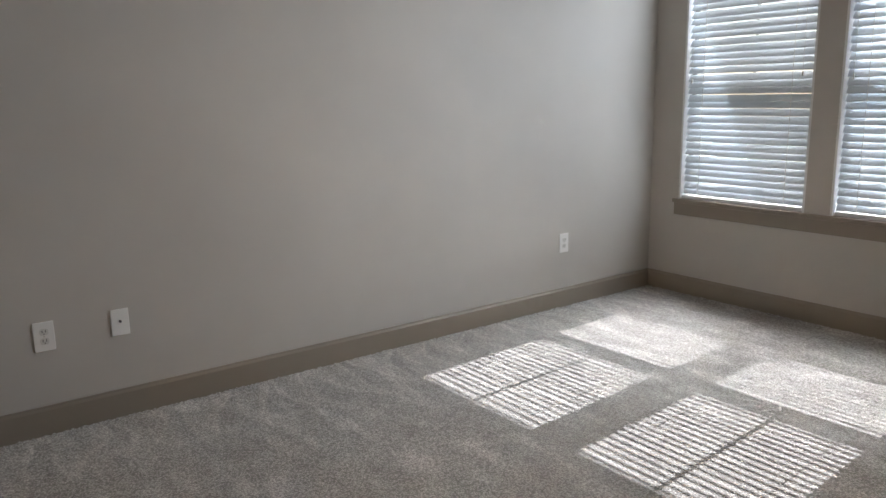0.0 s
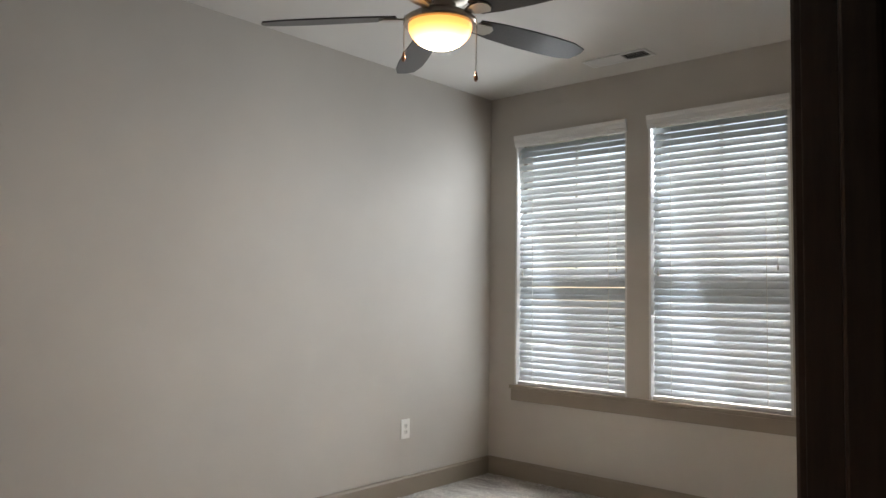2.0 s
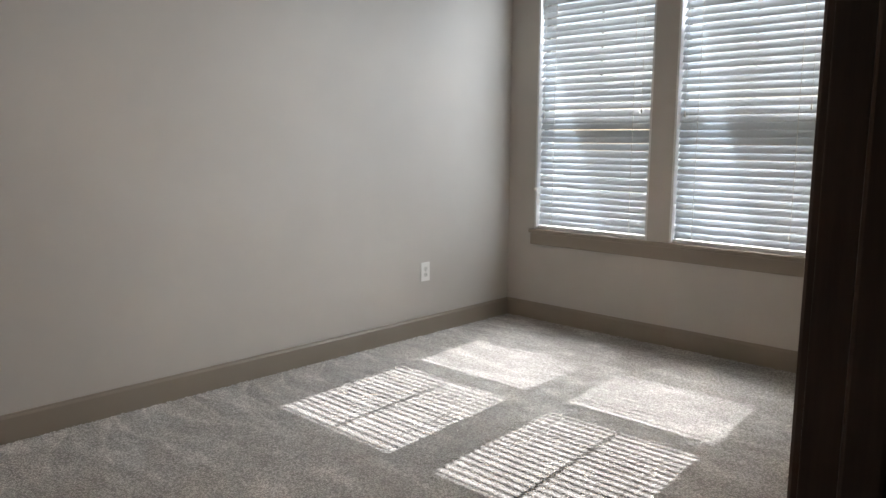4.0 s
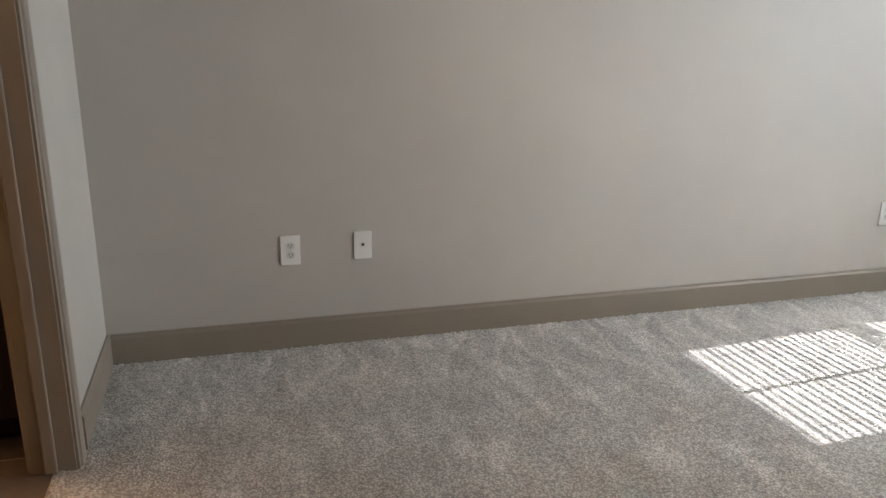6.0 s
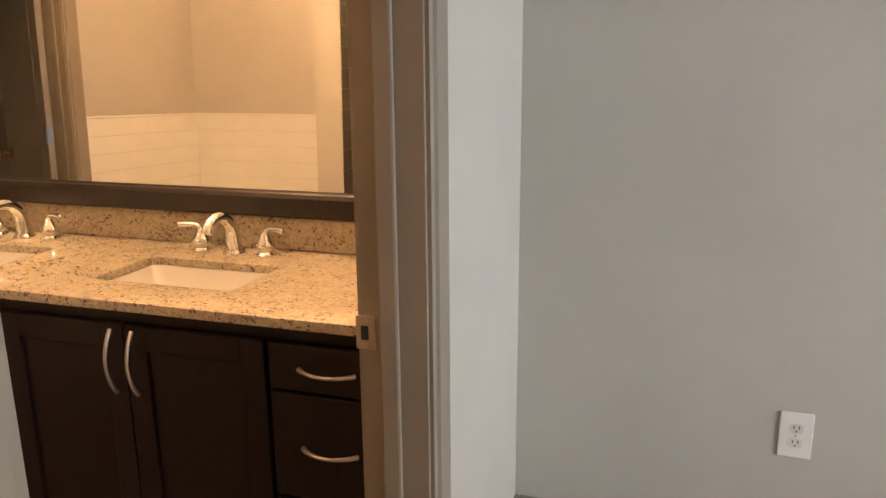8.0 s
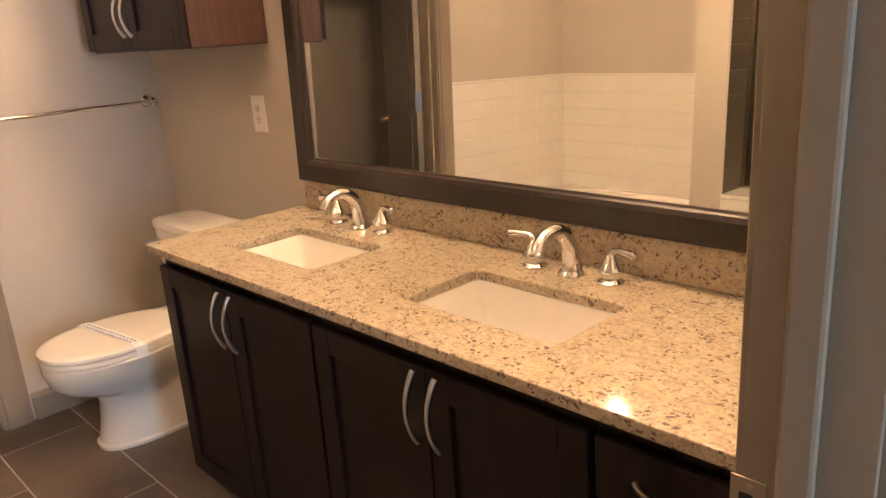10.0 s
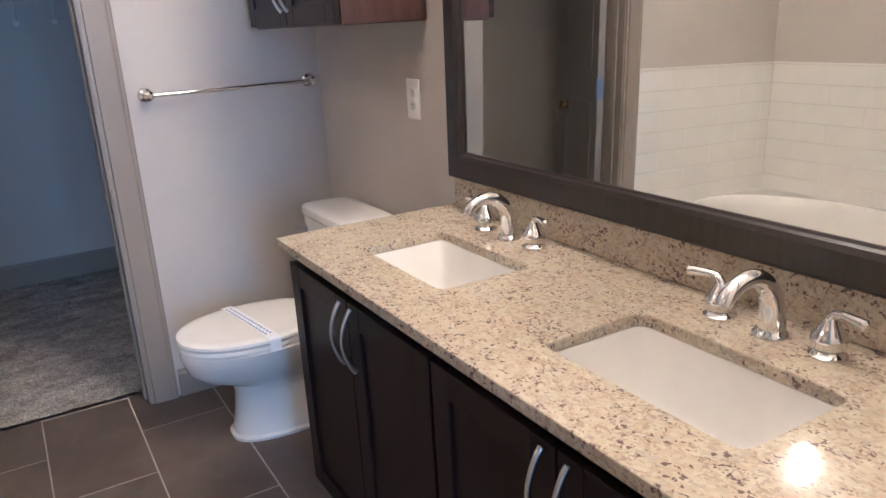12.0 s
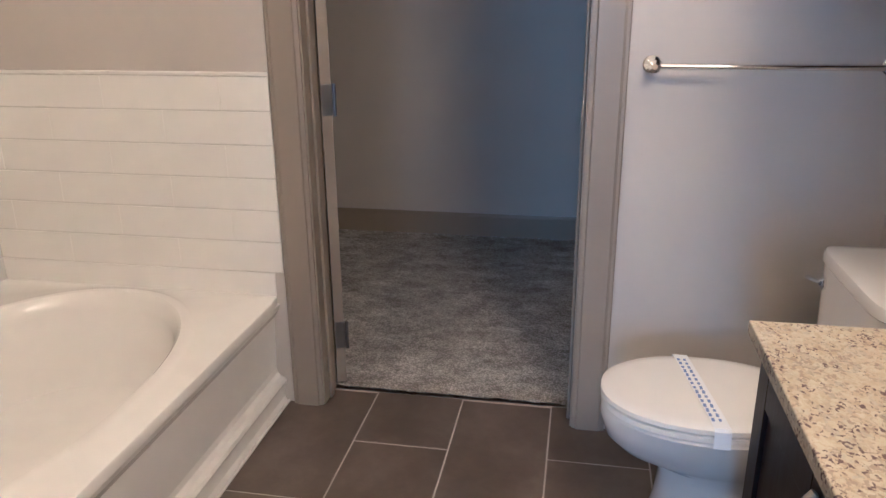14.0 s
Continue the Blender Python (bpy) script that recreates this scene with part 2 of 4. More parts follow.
def bowl_material():
    """Amber glass with a hot centre where the bulb stands."""
    k = Nodes("lit_amber_glass", 0.35)
    k.color((0.8, 0.6, 0.35))
    ln = k.n("ShaderNodeVectorMath")
    ln.operation = "LENGTH"
    k.link(k.mapped((1, 1, 0)), ln.inputs[0])
    hot = k.ramp(k.math("MULTIPLY", ln.outputs["Value"], 8.0), [(0.14, (1, 1, 1)), (0.42, (0.12, 0.12, 0.12)), (0.72, (0.012, 0.012, 0.012)), (0.97, (0.0035, 0.0035, 0.0035))])
    tone = k.ramp(k.math("MULTIPLY", ln.outputs["Value"], 8.0), [(0.3, (1.0, 0.78, 0.54)), (0.95, (1.0, 0.45, 0.10))])
    k.link(tone, k.b.inputs["Emission Color"])
    k.link(k.math("MULTIPLY", hot, BOWL_POWER), k.b.inputs["Emission Strength"])
    return k.m


BOWL_POWER = 150
BOWL_GLOW = bowl_material()
BULB_GLOW = glow("lit_frosted_glass", (1.0, 0.66, 0.34), 6.0)
PAPER = paint("white_paper_band", (0.78, 0.80, 0.84), 0.8, 0.1, 0.03)
BLUE_INK = paint("blue_print", (0.20, 0.28, 0.55), 0.8, 0.0, 0.05)
GRASS = paint("outdoor_grass", (0.07, 0.10, 0.04), 0.95, 0.8, 0.3, 40)


# ---- mesh helpers ----
def mesh_object(name, bm, material, smooth=False):
    me = bpy.data.meshes.new(name)
    bmesh.ops.recalc_face_normals(bm, faces=bm.faces[:])
    for f in bm.faces:
        f.smooth = smooth
    bm.to_mesh(me)
    bm.free()
    me.materials.append(material)
    if smooth:
        me.set_sharp_from_angle(angle=radians(38))
    return new(name, me)


def part(name, bm, material, parent, label="", smooth=False):
    """One mesh object under a thing or under a part."""
    ob = mesh_object(name, bm, material, smooth)
    ob.parent = parent
    return tagged(ob, label) if label else ob


def thing(name, label, category, group="", at=(0, 0, 0)):
    ob = new(name)
    ob.location = at
    ob.empty_display_size = 0.1
    return tagged(ob, label, category, group)


def structure(name, bm, material, label, category, smooth=False):
    return tagged(mesh_object(name, bm, material, smooth), label, category, kind="structure")


def box(x0, x1, y0, y1, z0, z1, bevel=0.0, bm=None, segs=2):
    own = bmesh.new()
    bmesh.ops.create_cube(own, size=1)
    for v in own.verts:
        v.co = Vector(((x0 + x1) / 2 + v.co.x * (x1 - x0), (y0 + y1) / 2 + v.co.y * (y1 - y0), (z0 + z1) / 2 + v.co.z * (z1 - z0)))
    if bevel:
        bmesh.ops.bevel(own, geom=own.edges[:], offset=bevel, segments=segs, affect="EDGES", profile=0.5)
    if bm is None:
        return own
    return merge(bm, own)


def merge(bm, other, m=None):
    if m is not None:
        bmesh.ops.transform(other, matrix=m, verts=other.verts[:])
    table = {v: bm.verts.new(v.co) for v in other.verts}
    for f in other.faces:
        bm.faces.new([table[v] for v in f.verts])
    other.free()
    return bm


def moved(bm, m):
    bmesh.ops.transform(bm, matrix=m, verts=bm.verts[:])
    return bm


def loft(rings, cap_start=True, cap_end=True, closed=True):
    bm = bmesh.new()
    rows = [[bm.verts.new(p) for p in r] for r in rings]
    n = len(rows[0])
    for a, b in zip(rows, rows[1:]):
        for i in range(n if closed else n - 1):
            j = (i + 1) % n
            bm.faces.new((a[i], a[j], b[j], b[i]))
    if cap_start:
        bm.faces.new(rows[0])
    if cap_end:
        bm.faces.new(rows[-1])
    return bm


def lathe(profile, segs=28, cap=True):
    rings = [[(r * math.cos(2 * math.pi * i / segs), r * math.sin(2 * math.pi * i / segs), z) for i in range(segs)] for r, z in profile]
    return loft(rings, cap, cap)


def tube(points, radii, segs=12):
    pts = [Vector(p) for p in points]
    if isinstance(radii, (int, float)):
        radii = [radii] * len(pts)
    rings, up = [], None
    for i, p in enumerate(pts):
        d = (pts[min(i + 1, len(pts) - 1)] - pts[max(i - 1, 0)]).normalized()
        if up is None:
            up = d.orthogonal().normalized()
        up = (up - d * up.dot(d)).normalized()
        side = d.cross(up)
        rings.append([p + (up * math.cos(2 * math.pi * k / segs) + side * math.sin(2 * math.pi * k / segs)) * radii[i] for k in range(segs)])
    return loft(rings)


def superellipse(cx, cy, z, rx, ry, e=2.0, n=48):
    out = []
    for i in range(n):
        a = 2 * math.pi * i / n
        c, s = math.cos(a), math.sin(a)
        out.append((cx + rx * math.copysign(abs(c) ** (2 / e), c), cy + ry * math.copysign(abs(s) ** (2 / e), s), z))
    return out


def rect_ring(x0, x1, y0, y1, z, cx, cy, n=48, e=2.0, rx=1.0, ry=1.0):
    """Points on a rectangle's outline, on the rays from (cx, cy) through a superellipse's points."""
    out = []
    for px, py, _ in superellipse(0, 0, 0, rx, ry, e, n):
        k = min((x1 - cx) / px if px > 1e-9 else 1e9, (x0 - cx) / px if px < -1e-9 else 1e9, (y1 - cy) / py if py > 1e-9 else 1e9, (y0 - cy) / py if py < -1e-9 else 1e9)
        out.append((cx + px * k, cy + py * k, z))
    return out


# ---- structure ----
H = 2.742
BX, NY = 4.44, 3.80          # bedroom: east face, north face
WX0, WX1 = -0.295, -0.175    # wall between bath and bedroom
SY0, SY1 = 0.49, 0.61        # wall between hall and bedroom
MY = 3.735                   # bath: north face
CX0, CX1 = -3.21, -3.09      # wall between closet and bath
TY = 0.885                   # bath: south face
KX = -5.06                   # closet: west face
WINDOWS = ((2.69, 3.57), (1.69, 2.54))
WZ0, WZ1 = 0.645, 2.436
DOOR_H = 2.05


def wall(name, boxes, material=WALL, label="light greige painted drywall wall"):
    bm = bmesh.new()
    for b in boxes:
        box(*b, bm=bm)
    return structure(name, bm, material, label, "wall")


wall("wall_north", [(WX1, BX + 0.16, NY, NY + 0.12, 0, H)], label="long plain greige wall with outlets")
(a0, a1), (b0, b1) = WINDOWS
wall("wall_east", [(BX, BX + 0.16, SY0, b0, 0, H), (BX, BX + 0.16, b1, a0, WZ0, WZ1), (BX, BX + 0.16, a1, NY, 0, H),
                   (BX, BX + 0.16, b0, a1, 0, WZ0), (BX, BX + 0.16, b0, a1, WZ1, H)], label="greige wall with two tall windows")
ED0, ED1 = -0.06, 0.88      # entry opening
wall("wall_south", [(ED1 + 0.02, BX, SY0, SY1, 0, H), (WX1, ED0 - 0.02, SY0, SY1, 0, H), (ED0 - 0.02, ED1 + 0.02, SY0, SY1, DOOR_H + 0.02, H)])
BD0, BD1 = 2.215, 3.03       # bath door opening
wall("wall_west", [(WX0, WX1, BD1 + 0.02, MY, 0, H), (WX0, WX1, -1.6, BD0 - 0.02, 0, H), (WX0, WX1, BD0 - 0.02, BD1 + 0.02, DOOR_H + 0.02, H)],
     label="greige wall between bedroom and bath")
wall("wall_bath_north", [(KX - 0.12, WX0, MY, MY + 0.185, 0, H), (WX0, WX1, MY, MY + 0.185, 0, H)], BATH_WALL, "greige bath wall behind vanity and toilet")
CD0, CD1 = 2.06, 2.90        # closet opening
wall("wall_bath_west", [(CX0, CX1, TY - 0.12, CD0 - 0.02, 0, H), (CX0, CX1, CD1 + 0.02, MY, 0, H), (CX0, CX1, CD0 - 0.02, CD1 + 0.02, DOOR_H + 0.02, H)],
     BATH_WALL, "greige bath wall with towel bar and closet opening")
wall("wall_bath_south", [(CX1, WX0, TY - 0.12, TY, 0, H)], BATH_WALL, "greige wall above the tub tile")
wall("wall_tub_end", [(-1.63, -1.485, TY, 1.90, 0, H)], BATH_WALL, "greige wall between tub and shower")
wall("wall_closet", [(KX - 0.12, KX, 0.82, MY, 0, H), (KX, CX0, 0.82, TY, 0, H)], WALL, "plain closet wall")
wall("wall_hall", [(WX1, 1.7, -1.6, -1.48, 0, H), (1.7, 1.82, -1.6, SY0, 0, H)], WALL, "plain hall wall")
bm = box(KX - 0.12, BX + 0.16, -1.6, NY + 0.12, H, H + 0.1)
structure("ceiling", bm, CEILING, "matte off-white painted ceiling", "ceiling")


def carpet(name, x0, x1, y0, y1, z, label, step, material=CARPET):
    """A pile sheet with uneven tufts that climb a little at its edges."""
    nx, ny = round((x1 - x0) / step), round((y1 - y0) / step)
    rng = np.random.default_rng(7)
    gx, gy = np.meshgrid(np.linspace(x0, x1, nx + 1), np.linspace(y0, y1, ny + 1))
    gz = np.full(gx.shape, z) + rng.normal(0, 0.0005, gx.shape)
    gx[1:-1, 1:-1] += rng.uniform(-0.35, 0.35, gx.shape)[1:-1, 1:-1] * step
    gy[1:-1, 1:-1] += rng.uniform(-0.35, 0.35, gx.shape)[1:-1, 1:-1] * step
    edge = np.minimum(np.minimum(gx - x0, x1 - gx), np.minimum(gy - y0, y1 - gy))
    gz += np.where(edge < 0.024, rng.uniform(0.0, 0.008, gx.shape), 0)
    me = bpy.data.meshes.new(name)
    co = np.stack([gx, gy, gz], -1).reshape(-1, 3)
    i = (np.arange(ny)[:, None] * (nx + 1) + np.arange(nx)[None, :]).reshape(-1)
    faces = np.stack([i, i + 1, i + nx + 2, i + nx + 1], -1)
    me.vertices.add(len(co))
    me.vertices.foreach_set("co", co.ravel())
    me.loops.add(faces.size)
    me.loops.foreach_set("vertex_index", faces.ravel().astype(np.int32))
    me.polygons.add(len(faces))
    me.polygons.foreach_set("loop_start", np.arange(0, faces.size, 4, dtype=np.int32))
    me.update(calc_edges=True)
    me.materials.append(material)
    return tagged(new(name, me), label, "carpet", kind="structure")


carpet("floor_bedroom", -0.235, BX, SY0, NY, 0.0, "grey-beige cut pile carpet with vacuum marks", 0.0075)
carpet("floor_hall", WX1, 1.7, -1.48, SY0, 0.0, "grey-beige hall carpet", 0.05)
carpet("floor_closet", KX, -3.205, TY, MY, 0.008, "grey-beige cut pile closet carpet", 0.010, CLOSET_CARPET)
structure("floor_bath", box(-3.205, -0.235, TY, MY, -0.03, -0.0009), GROUT, "grey grout bed under brown tiles", "floor")
# unseen slab, added to stop sky light leaking up between the floors
structure("light_leak_slab", box(KX - 0.12, BX + 0.16, -1.6, NY + 0.12, -0.14, -0.0305), GROUT, "unseen slab added under the floors against light leaks", "floor")
structure("ground", box(-60, 120, -90, 90, -3.4, -3.3), GRASS, "grassy ground outside the windows", "ground")


def baseboard(name, x0, y0, x1, y1, nx, ny, h=0.128, d=0.015):
    """A board along a wall's foot, from (x0, y0) to (x1, y1), standing out along (nx, ny)."""
    prof = [(0, 0), (d, 0), (d, h - 0.018), (d - 0.003, h - 0.012), (d - 0.006, h - 0.008), (d - 0.0075, h), (0, h)]
    rings = [[(x + nx * p, y + ny * p, z) for p, z in prof] for x, y in ((x0, y0), (x1, y1))]
    return structure(name, loft(rings), TRIM, "taupe painted wood baseboard", "baseboard")


E_ = 0.0005
baseboard("baseboard_north", WX1 + 0.015, NY - E_, BX - 0.015, NY - E_, 0, -1)
baseboard("baseboard_east", BX - E_, SY1, BX - E_, NY - 0.0005, -1, 0)
baseboard("baseboard_west", WX1 + E_, BD1 + 0.115, WX1 + E_, NY - 0.0005, 1, 0)
baseboard("baseboard_west_b", WX1 + E_, SY1, WX1 + E_, BD0 - 0.115, 1, 0)
baseboard("baseboard_south", ED1 + 0.115, SY1 + E_, BX - 0.016, SY1 + E_, 0, 1)
baseboard("baseboard_closet", KX + E_, TY, KX + E_, MY, 1, 0, 0.145)
baseboard("baseboard_bath_west", CX1 + E_, CD1 + 0.12, CX1 + E_, MY - 0.016, 1, 0, 0.11)
baseboard("baseboard_bath_north", CX1, MY - E_, -2.15, MY - E_, 0, -1, 0.11)


# ---- door frames ----
def casing_profile(w=0.09, t=0.017):
    return [(0, 0), (0, 0.009), (0.012, 0.011), (0.016, t), (w - 0.02, t), (w - 0.012, t - 0.004), (w - 0.004, t - 0.004), (w, t - 0.008), (w, 0)]


def door_frame(name, axis, lo, hi, f0, f1, stop_at, label, w=0.09, material=TRIM):
    """A lined opening between lo and hi in a wall whose faces lie at f0 < f1. axis: the wall's normal."""
    top = thing(name, label, "door frame")
    top["kind"] = "structure"
    put = (lambda a, f, z: (f, a, z)) if axis == "x" else (lambda a, f, z: (a, f, z))

    def slab(part_name, a0, a1, g0, g1, z0, z1, bev=0.0015):
        if axis == "x":
            part(part_name, box(g0, g1, a0, a1, z0, z1, bev), material, top)
        else:
            part(part_name, box(a0, a1, g0, g1, z0, z1, bev), material, top)

    slab("jamb", lo - 0.0195, lo, f0 - 0.002, f1 + 0.002, 0, DOOR_H)
    slab("jamb", hi, hi + 0.0195, f0 - 0.002, f1 + 0.002, 0, DOOR_H)
    slab("head_jamb", lo - 0.0195, hi + 0.0195, f0 - 0.002, f1 + 0.002, DOOR_H, DOOR_H + 0.0195)
    s0, s1 = stop_at
    slab("door_stop", lo, lo + 0.011, s0, s1, 0, DOOR_H, 0.005)
    slab("door_stop", hi - 0.011, hi, s0, s1, 0, DOOR_H, 0.005)
    slab("door_stop", lo + 0.011, hi - 0.011, s0, s1, DOOR_H - 0.011, DOOR_H, 0.005)
    prof = casing_profile(w)
    for face, sign in ((f1, 1), (f0, -1)):
        for base, side in ((lo - 0.006, -1), (hi + 0.006, 1)):
            rings = [[put(base + side * p, face + sign * (q + 0.0005), z) for p, q in prof] for z in (0.0, DOOR_H + 0.006)]
            part("casing", loft(rings), material, top)
        rings = [[put(a, face + sign * (q + 0.0005), DOOR_H + 0.0065 + p) for p, q in prof] for a in (lo - 0.006 - w, hi + 0.006 + w)]
        part("head_casing", loft(rings), material, top)
    return top


bath_frame = door_frame("door_1", "x", BD0, BD1, WX0, WX1, (-0.260, -0.223), "taupe painted door frame between bedroom and bath")
strike = part("strike_plate", box(-0.307, -0.270, BD1 - 0.0016, BD1 - 0.0001, 0.855, 0.917, 0.0006), STRIKE_METAL, bath_frame, "satin steel strike plate")
part("latch_hole", box(-0.297, -0.283, BD1 - 0.0028, BD1 - 0.0012, 0.873, 0.899), DARK_SLOT, strike)
for z in (0.864, 0.908):
    part("screw", moved(lathe([(0.004, 0), (0.004, 0.001), (0.001, 0.0016)], 10), pose(-0.287, BD1 - 0.0014, z, 90)), NICKEL, strike)
closet_frame = door_frame("door_2", "x", CD0, CD1, CX0, CX1, (-3.165, -3.130), "taupe painted door frame of the closet", 0.105)
entry_frame = door_frame("door_3", "y", ED0, ED1, SY0, SY1, (0.535, 0.575), "dark brown entry door frame", 0.09, ENTRY_WOOD)


def open_door(name, x, y, m, label, width=0.80):
    """A panelled leaf, hinged at its own origin, lying along +x of its pose."""
    top = thing(name, label, "door")
    top.matrix_world = m
    t = 0.035
    part("leaf", box(0, width, 0, t, 0.012, 2.035, 0.002), TRIM, top)
    for z0, z1 in ((0.22, 0.95), (1.12, 1.90)):
        for s, e in ((-0.002, 0.001), (t - 0.001, t + 0.002)):
            part("panel_moulding", box(0.13, width - 0.13, s, e, z0, z1, 0.0008), TRIM, top)
    for z in (0.20, 1.03, 1.86):
        hinge = part("hinge", box(-0.0015, 0.002, -0.002, 0.032, z - 0.05, z + 0.05, 0.0006), HINGE_METAL, top, "satin nickel butt hinge, dark reflection in its colour")
        part("hinge_barrel", moved(lathe([(0.0062, -0.052), (0.0062, 0.052)], 12), pose(-0.006, -0.008, z)), HINGE_METAL, hinge)
    for s, e in ((0.0, -1), (t, 1)):
        knob = lathe([(0.031, 0), (0.031, 0.006), (0.014, 0.010), (0.012, 0.028), (0.024, 0.036), (0.029, 0.048), (0.024, 0.060), (0.008, 0.065)], 22)
        part("door_knob", moved(knob, pose(width - 0.07, s, 0.885, 90 if e < 0 else -90)), BRASS, top, "aged brass round door knob", smooth=True)
    return top


open_door("bath_door", 0, 0, pose(WX0 - 0.021, BD0 - 0.004, 0.004, 0, 0, 180), "taupe panelled bath door standing open", 0.805)
open_door("closet_door", 0, 0, pose(CX0 - 0.022, CD0 + 0.034, 0.004, 0, 0, 208), "taupe panelled closet door standing fully open", 0.80)


# ---- windows ----
def window(index, y0, y1):
    top = thing("window_%d" % index, "white vinyl double-hung window behind blinds", "window")
    top["kind"] = "structure"
    x0, x1 = BX + 0.075, BX + 0.145
    zm = 1.43
    part("liner", box(BX + 0.001, BX + 0.16, y1 - 0.014, y1 - 0.0005, WZ0, WZ1), WHITE_TRIM, top)
    part("liner", box(BX + 0.001, BX + 0.16, y0 + 0.0005, y0 + 0.014, WZ0, WZ1), WHITE_TRIM, top)
    part("liner", box(BX + 0.001, BX + 0.16, y0 + 0.014, y1 - 0.014, WZ1 - 0.014, WZ1 - 0.0005), WHITE_TRIM, top)
    a, b = y0 + 0.014, y1 - 0.014
    for n, q in (("side_frame", (a, a + 0.035, WZ0, WZ1 - 0.014)), ("side_frame", (b - 0.035, b, WZ0, WZ1 - 0.014)),
                 ("head_frame", (a + 0.035, b - 0.035, WZ1 - 0.06, WZ1 - 0.014)), ("sill_frame", (a + 0.035, b - 0.035, WZ0, WZ0 + 0.04)),
                 ("meeting_rail", (a + 0.035, b - 0.035, zm - 0.045, zm + 0.045))):
        part(n, box(x0, x1, *q, 0.003), SASH_VINYL, top)
    ym = (a + b) / 2
    part("muntin", box(x0 + 0.03, x0 + 0.05, ym - 0.010, ym + 0.010, zm + 0.045, WZ1 - 0.06, 0.002), SASH_VINYL, top)
    for z0, z1 in ((WZ0 + 0.04, zm - 0.045), (zm + 0.045, WZ1 - 0.06)):
        pane = part("pane", box(x0 + 0.036, x0 + 0.041, a + 0.035, b - 0.035, z0, z1), GLASS, top)
        pane.visible_shadow = False
    return top


for i, (y0, y1) in enumerate(WINDOWS):
    window(i + 1, y0, y1)


def window_stool():
    top = thing("window_sill", "taupe painted window sill with apron below", "window sill")
    top["kind"] = "structure"
    y0, y1 = 1.665, 3.592
    part("stool", box(BX - 0.024, BX - 0.0005, y0 - 0.012, y1 + 0.012, WZ0 - 0.016, WZ0 + 0.012, 0.004), TRIM, top)
    for a, b in WINDOWS:
        part("ledge", box(BX - 0.0005, BX + 0.075, a + 0.0145, b - 0.0145, WZ0 - 0.012, WZ0 + 0.012), TRIM, top)
    part("apron", box(BX - 0.016, BX - 0.0005, y0, y1, WZ0 - 0.098, WZ0 - 0.016, 0.003), TRIM, top)


window_stool()
SLAT_TILT = 62               # the lower slats; the cords leave the upper ones flatter


def blind(y0, y1, tilts, n=38):
    top = thing("window_blind", "lowered white two-inch slat blind, slats tilted", "window blind", "blinds of the two windows")
    a, b = y0 + 0.020, y1 - 0.020
    xc = BX + 0.036
    z_top, z_bot = 2.365, 0.688
    part("headrail", box(BX + 0.010, BX + 0.060, a, b, 2.382, 2.428, 0.002), SLAT, top)
    # moulded valance, standing slightly proud of the wall
    prof = [(0, 0), (0.004, 0), (0.010, 0.012), (0.011, 0.022), (0.018, 0.026), (0.018, 0.052), (0.024, 0.062), (0.026, 0.082), (0, 0.082)]
    rings = [[(BX - p, y, 2.355 + z) for p, z in prof] for y in (y0 - 0.004, y1 + 0.004)]
    part("valance", loft(rings), WHITE_TRIM, top, "moulded white valance")
    step = (z_top - z_bot) / n
    w, t, cs, sn = 0.050, 0.0028, math.cos(radians(SLAT_TILT)), math.sin(radians(SLAT_TILT))
    ring = []
    for u, v in ((-0.5, 0.0), (-0.25, 0.0012), (0, 0.0017), (0.25, 0.0012), (0.5, 0.0), (0.5, -1), (0, -1 + 0.0), (-0.5, -1)):
        vv = v if v > -0.5 else -t
        ring.append((u * w, vv))
    prof = [(u * cs - v * sn, u * sn + v * cs) for u, v in ring]
    proto = loft([[(p, y, q) for p, q in prof] for y in (a, b)])
    me = bpy.data.meshes.new("slat")
    bmesh.ops.recalc_face_normals(proto, faces=proto.faces[:])
    proto.to_mesh(me)
    proto.free()
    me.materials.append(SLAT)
    rng = random.Random(int(y0 * 100))
    for i in range(n):
        ob = new("slat", me)
        ob.parent = top
        ob.location = (xc, 0, z_top - step * (i + 0.5))
        ob.rotation_euler = (radians(rng.uniform(-0.08, 0.08)), radians(rng.uniform(-0.5, 0.5) + (tilts[0] + (tilts[1] - tilts[0]) * i / (n - 1))), 0)
    part("bottom_rail", box(xc - 0.026, xc + 0.024, a, b, 0.660, 0.682, 0.004), WHITE_TRIM, top)
    for y in (a + 0.12, b - 0.12):
        for dx in (-0.0225, 0.0225):
            part("ladder_cord", tube([(xc + dx, y, 2.385), (xc + dx, y, 0.67)], 0.0016, 6), PLASTIC, top)
    part("lift_cord", tube([(BX - 0.002, a + 0.055, 2.38), (BX - 0.002, a + 0.053, 1.47)], 0.0011, 6), PLASTIC, top)
    part("cord_tassel", moved(lathe([(0.003, 0.02), (0.006, 0.0), (0.005, -0.012), (0.001, -0.014)], 12), pose(BX - 0.002, a + 0.053, 1.465)), PLASTIC, top)
    part("tilt_cord", tube([(BX - 0.002, b - 0.045, 2.38), (BX - 0.002, b - 0.045, 1.44)], 0.0011, 6), PLASTIC, top)
    part("cord_tassel", moved(lathe([(0.003, 0.02), (0.006, 0.0), (0.005, -0.012), (0.001, -0.014)], 12), pose(BX - 0.002, b - 0.045, 1.435)), PLASTIC, top)
    return top


for (y0, y1), tilts in zip(WINDOWS, ((7.0, -1.5), (5.0, -1.5))):
    blind(y0, y1, tilts)


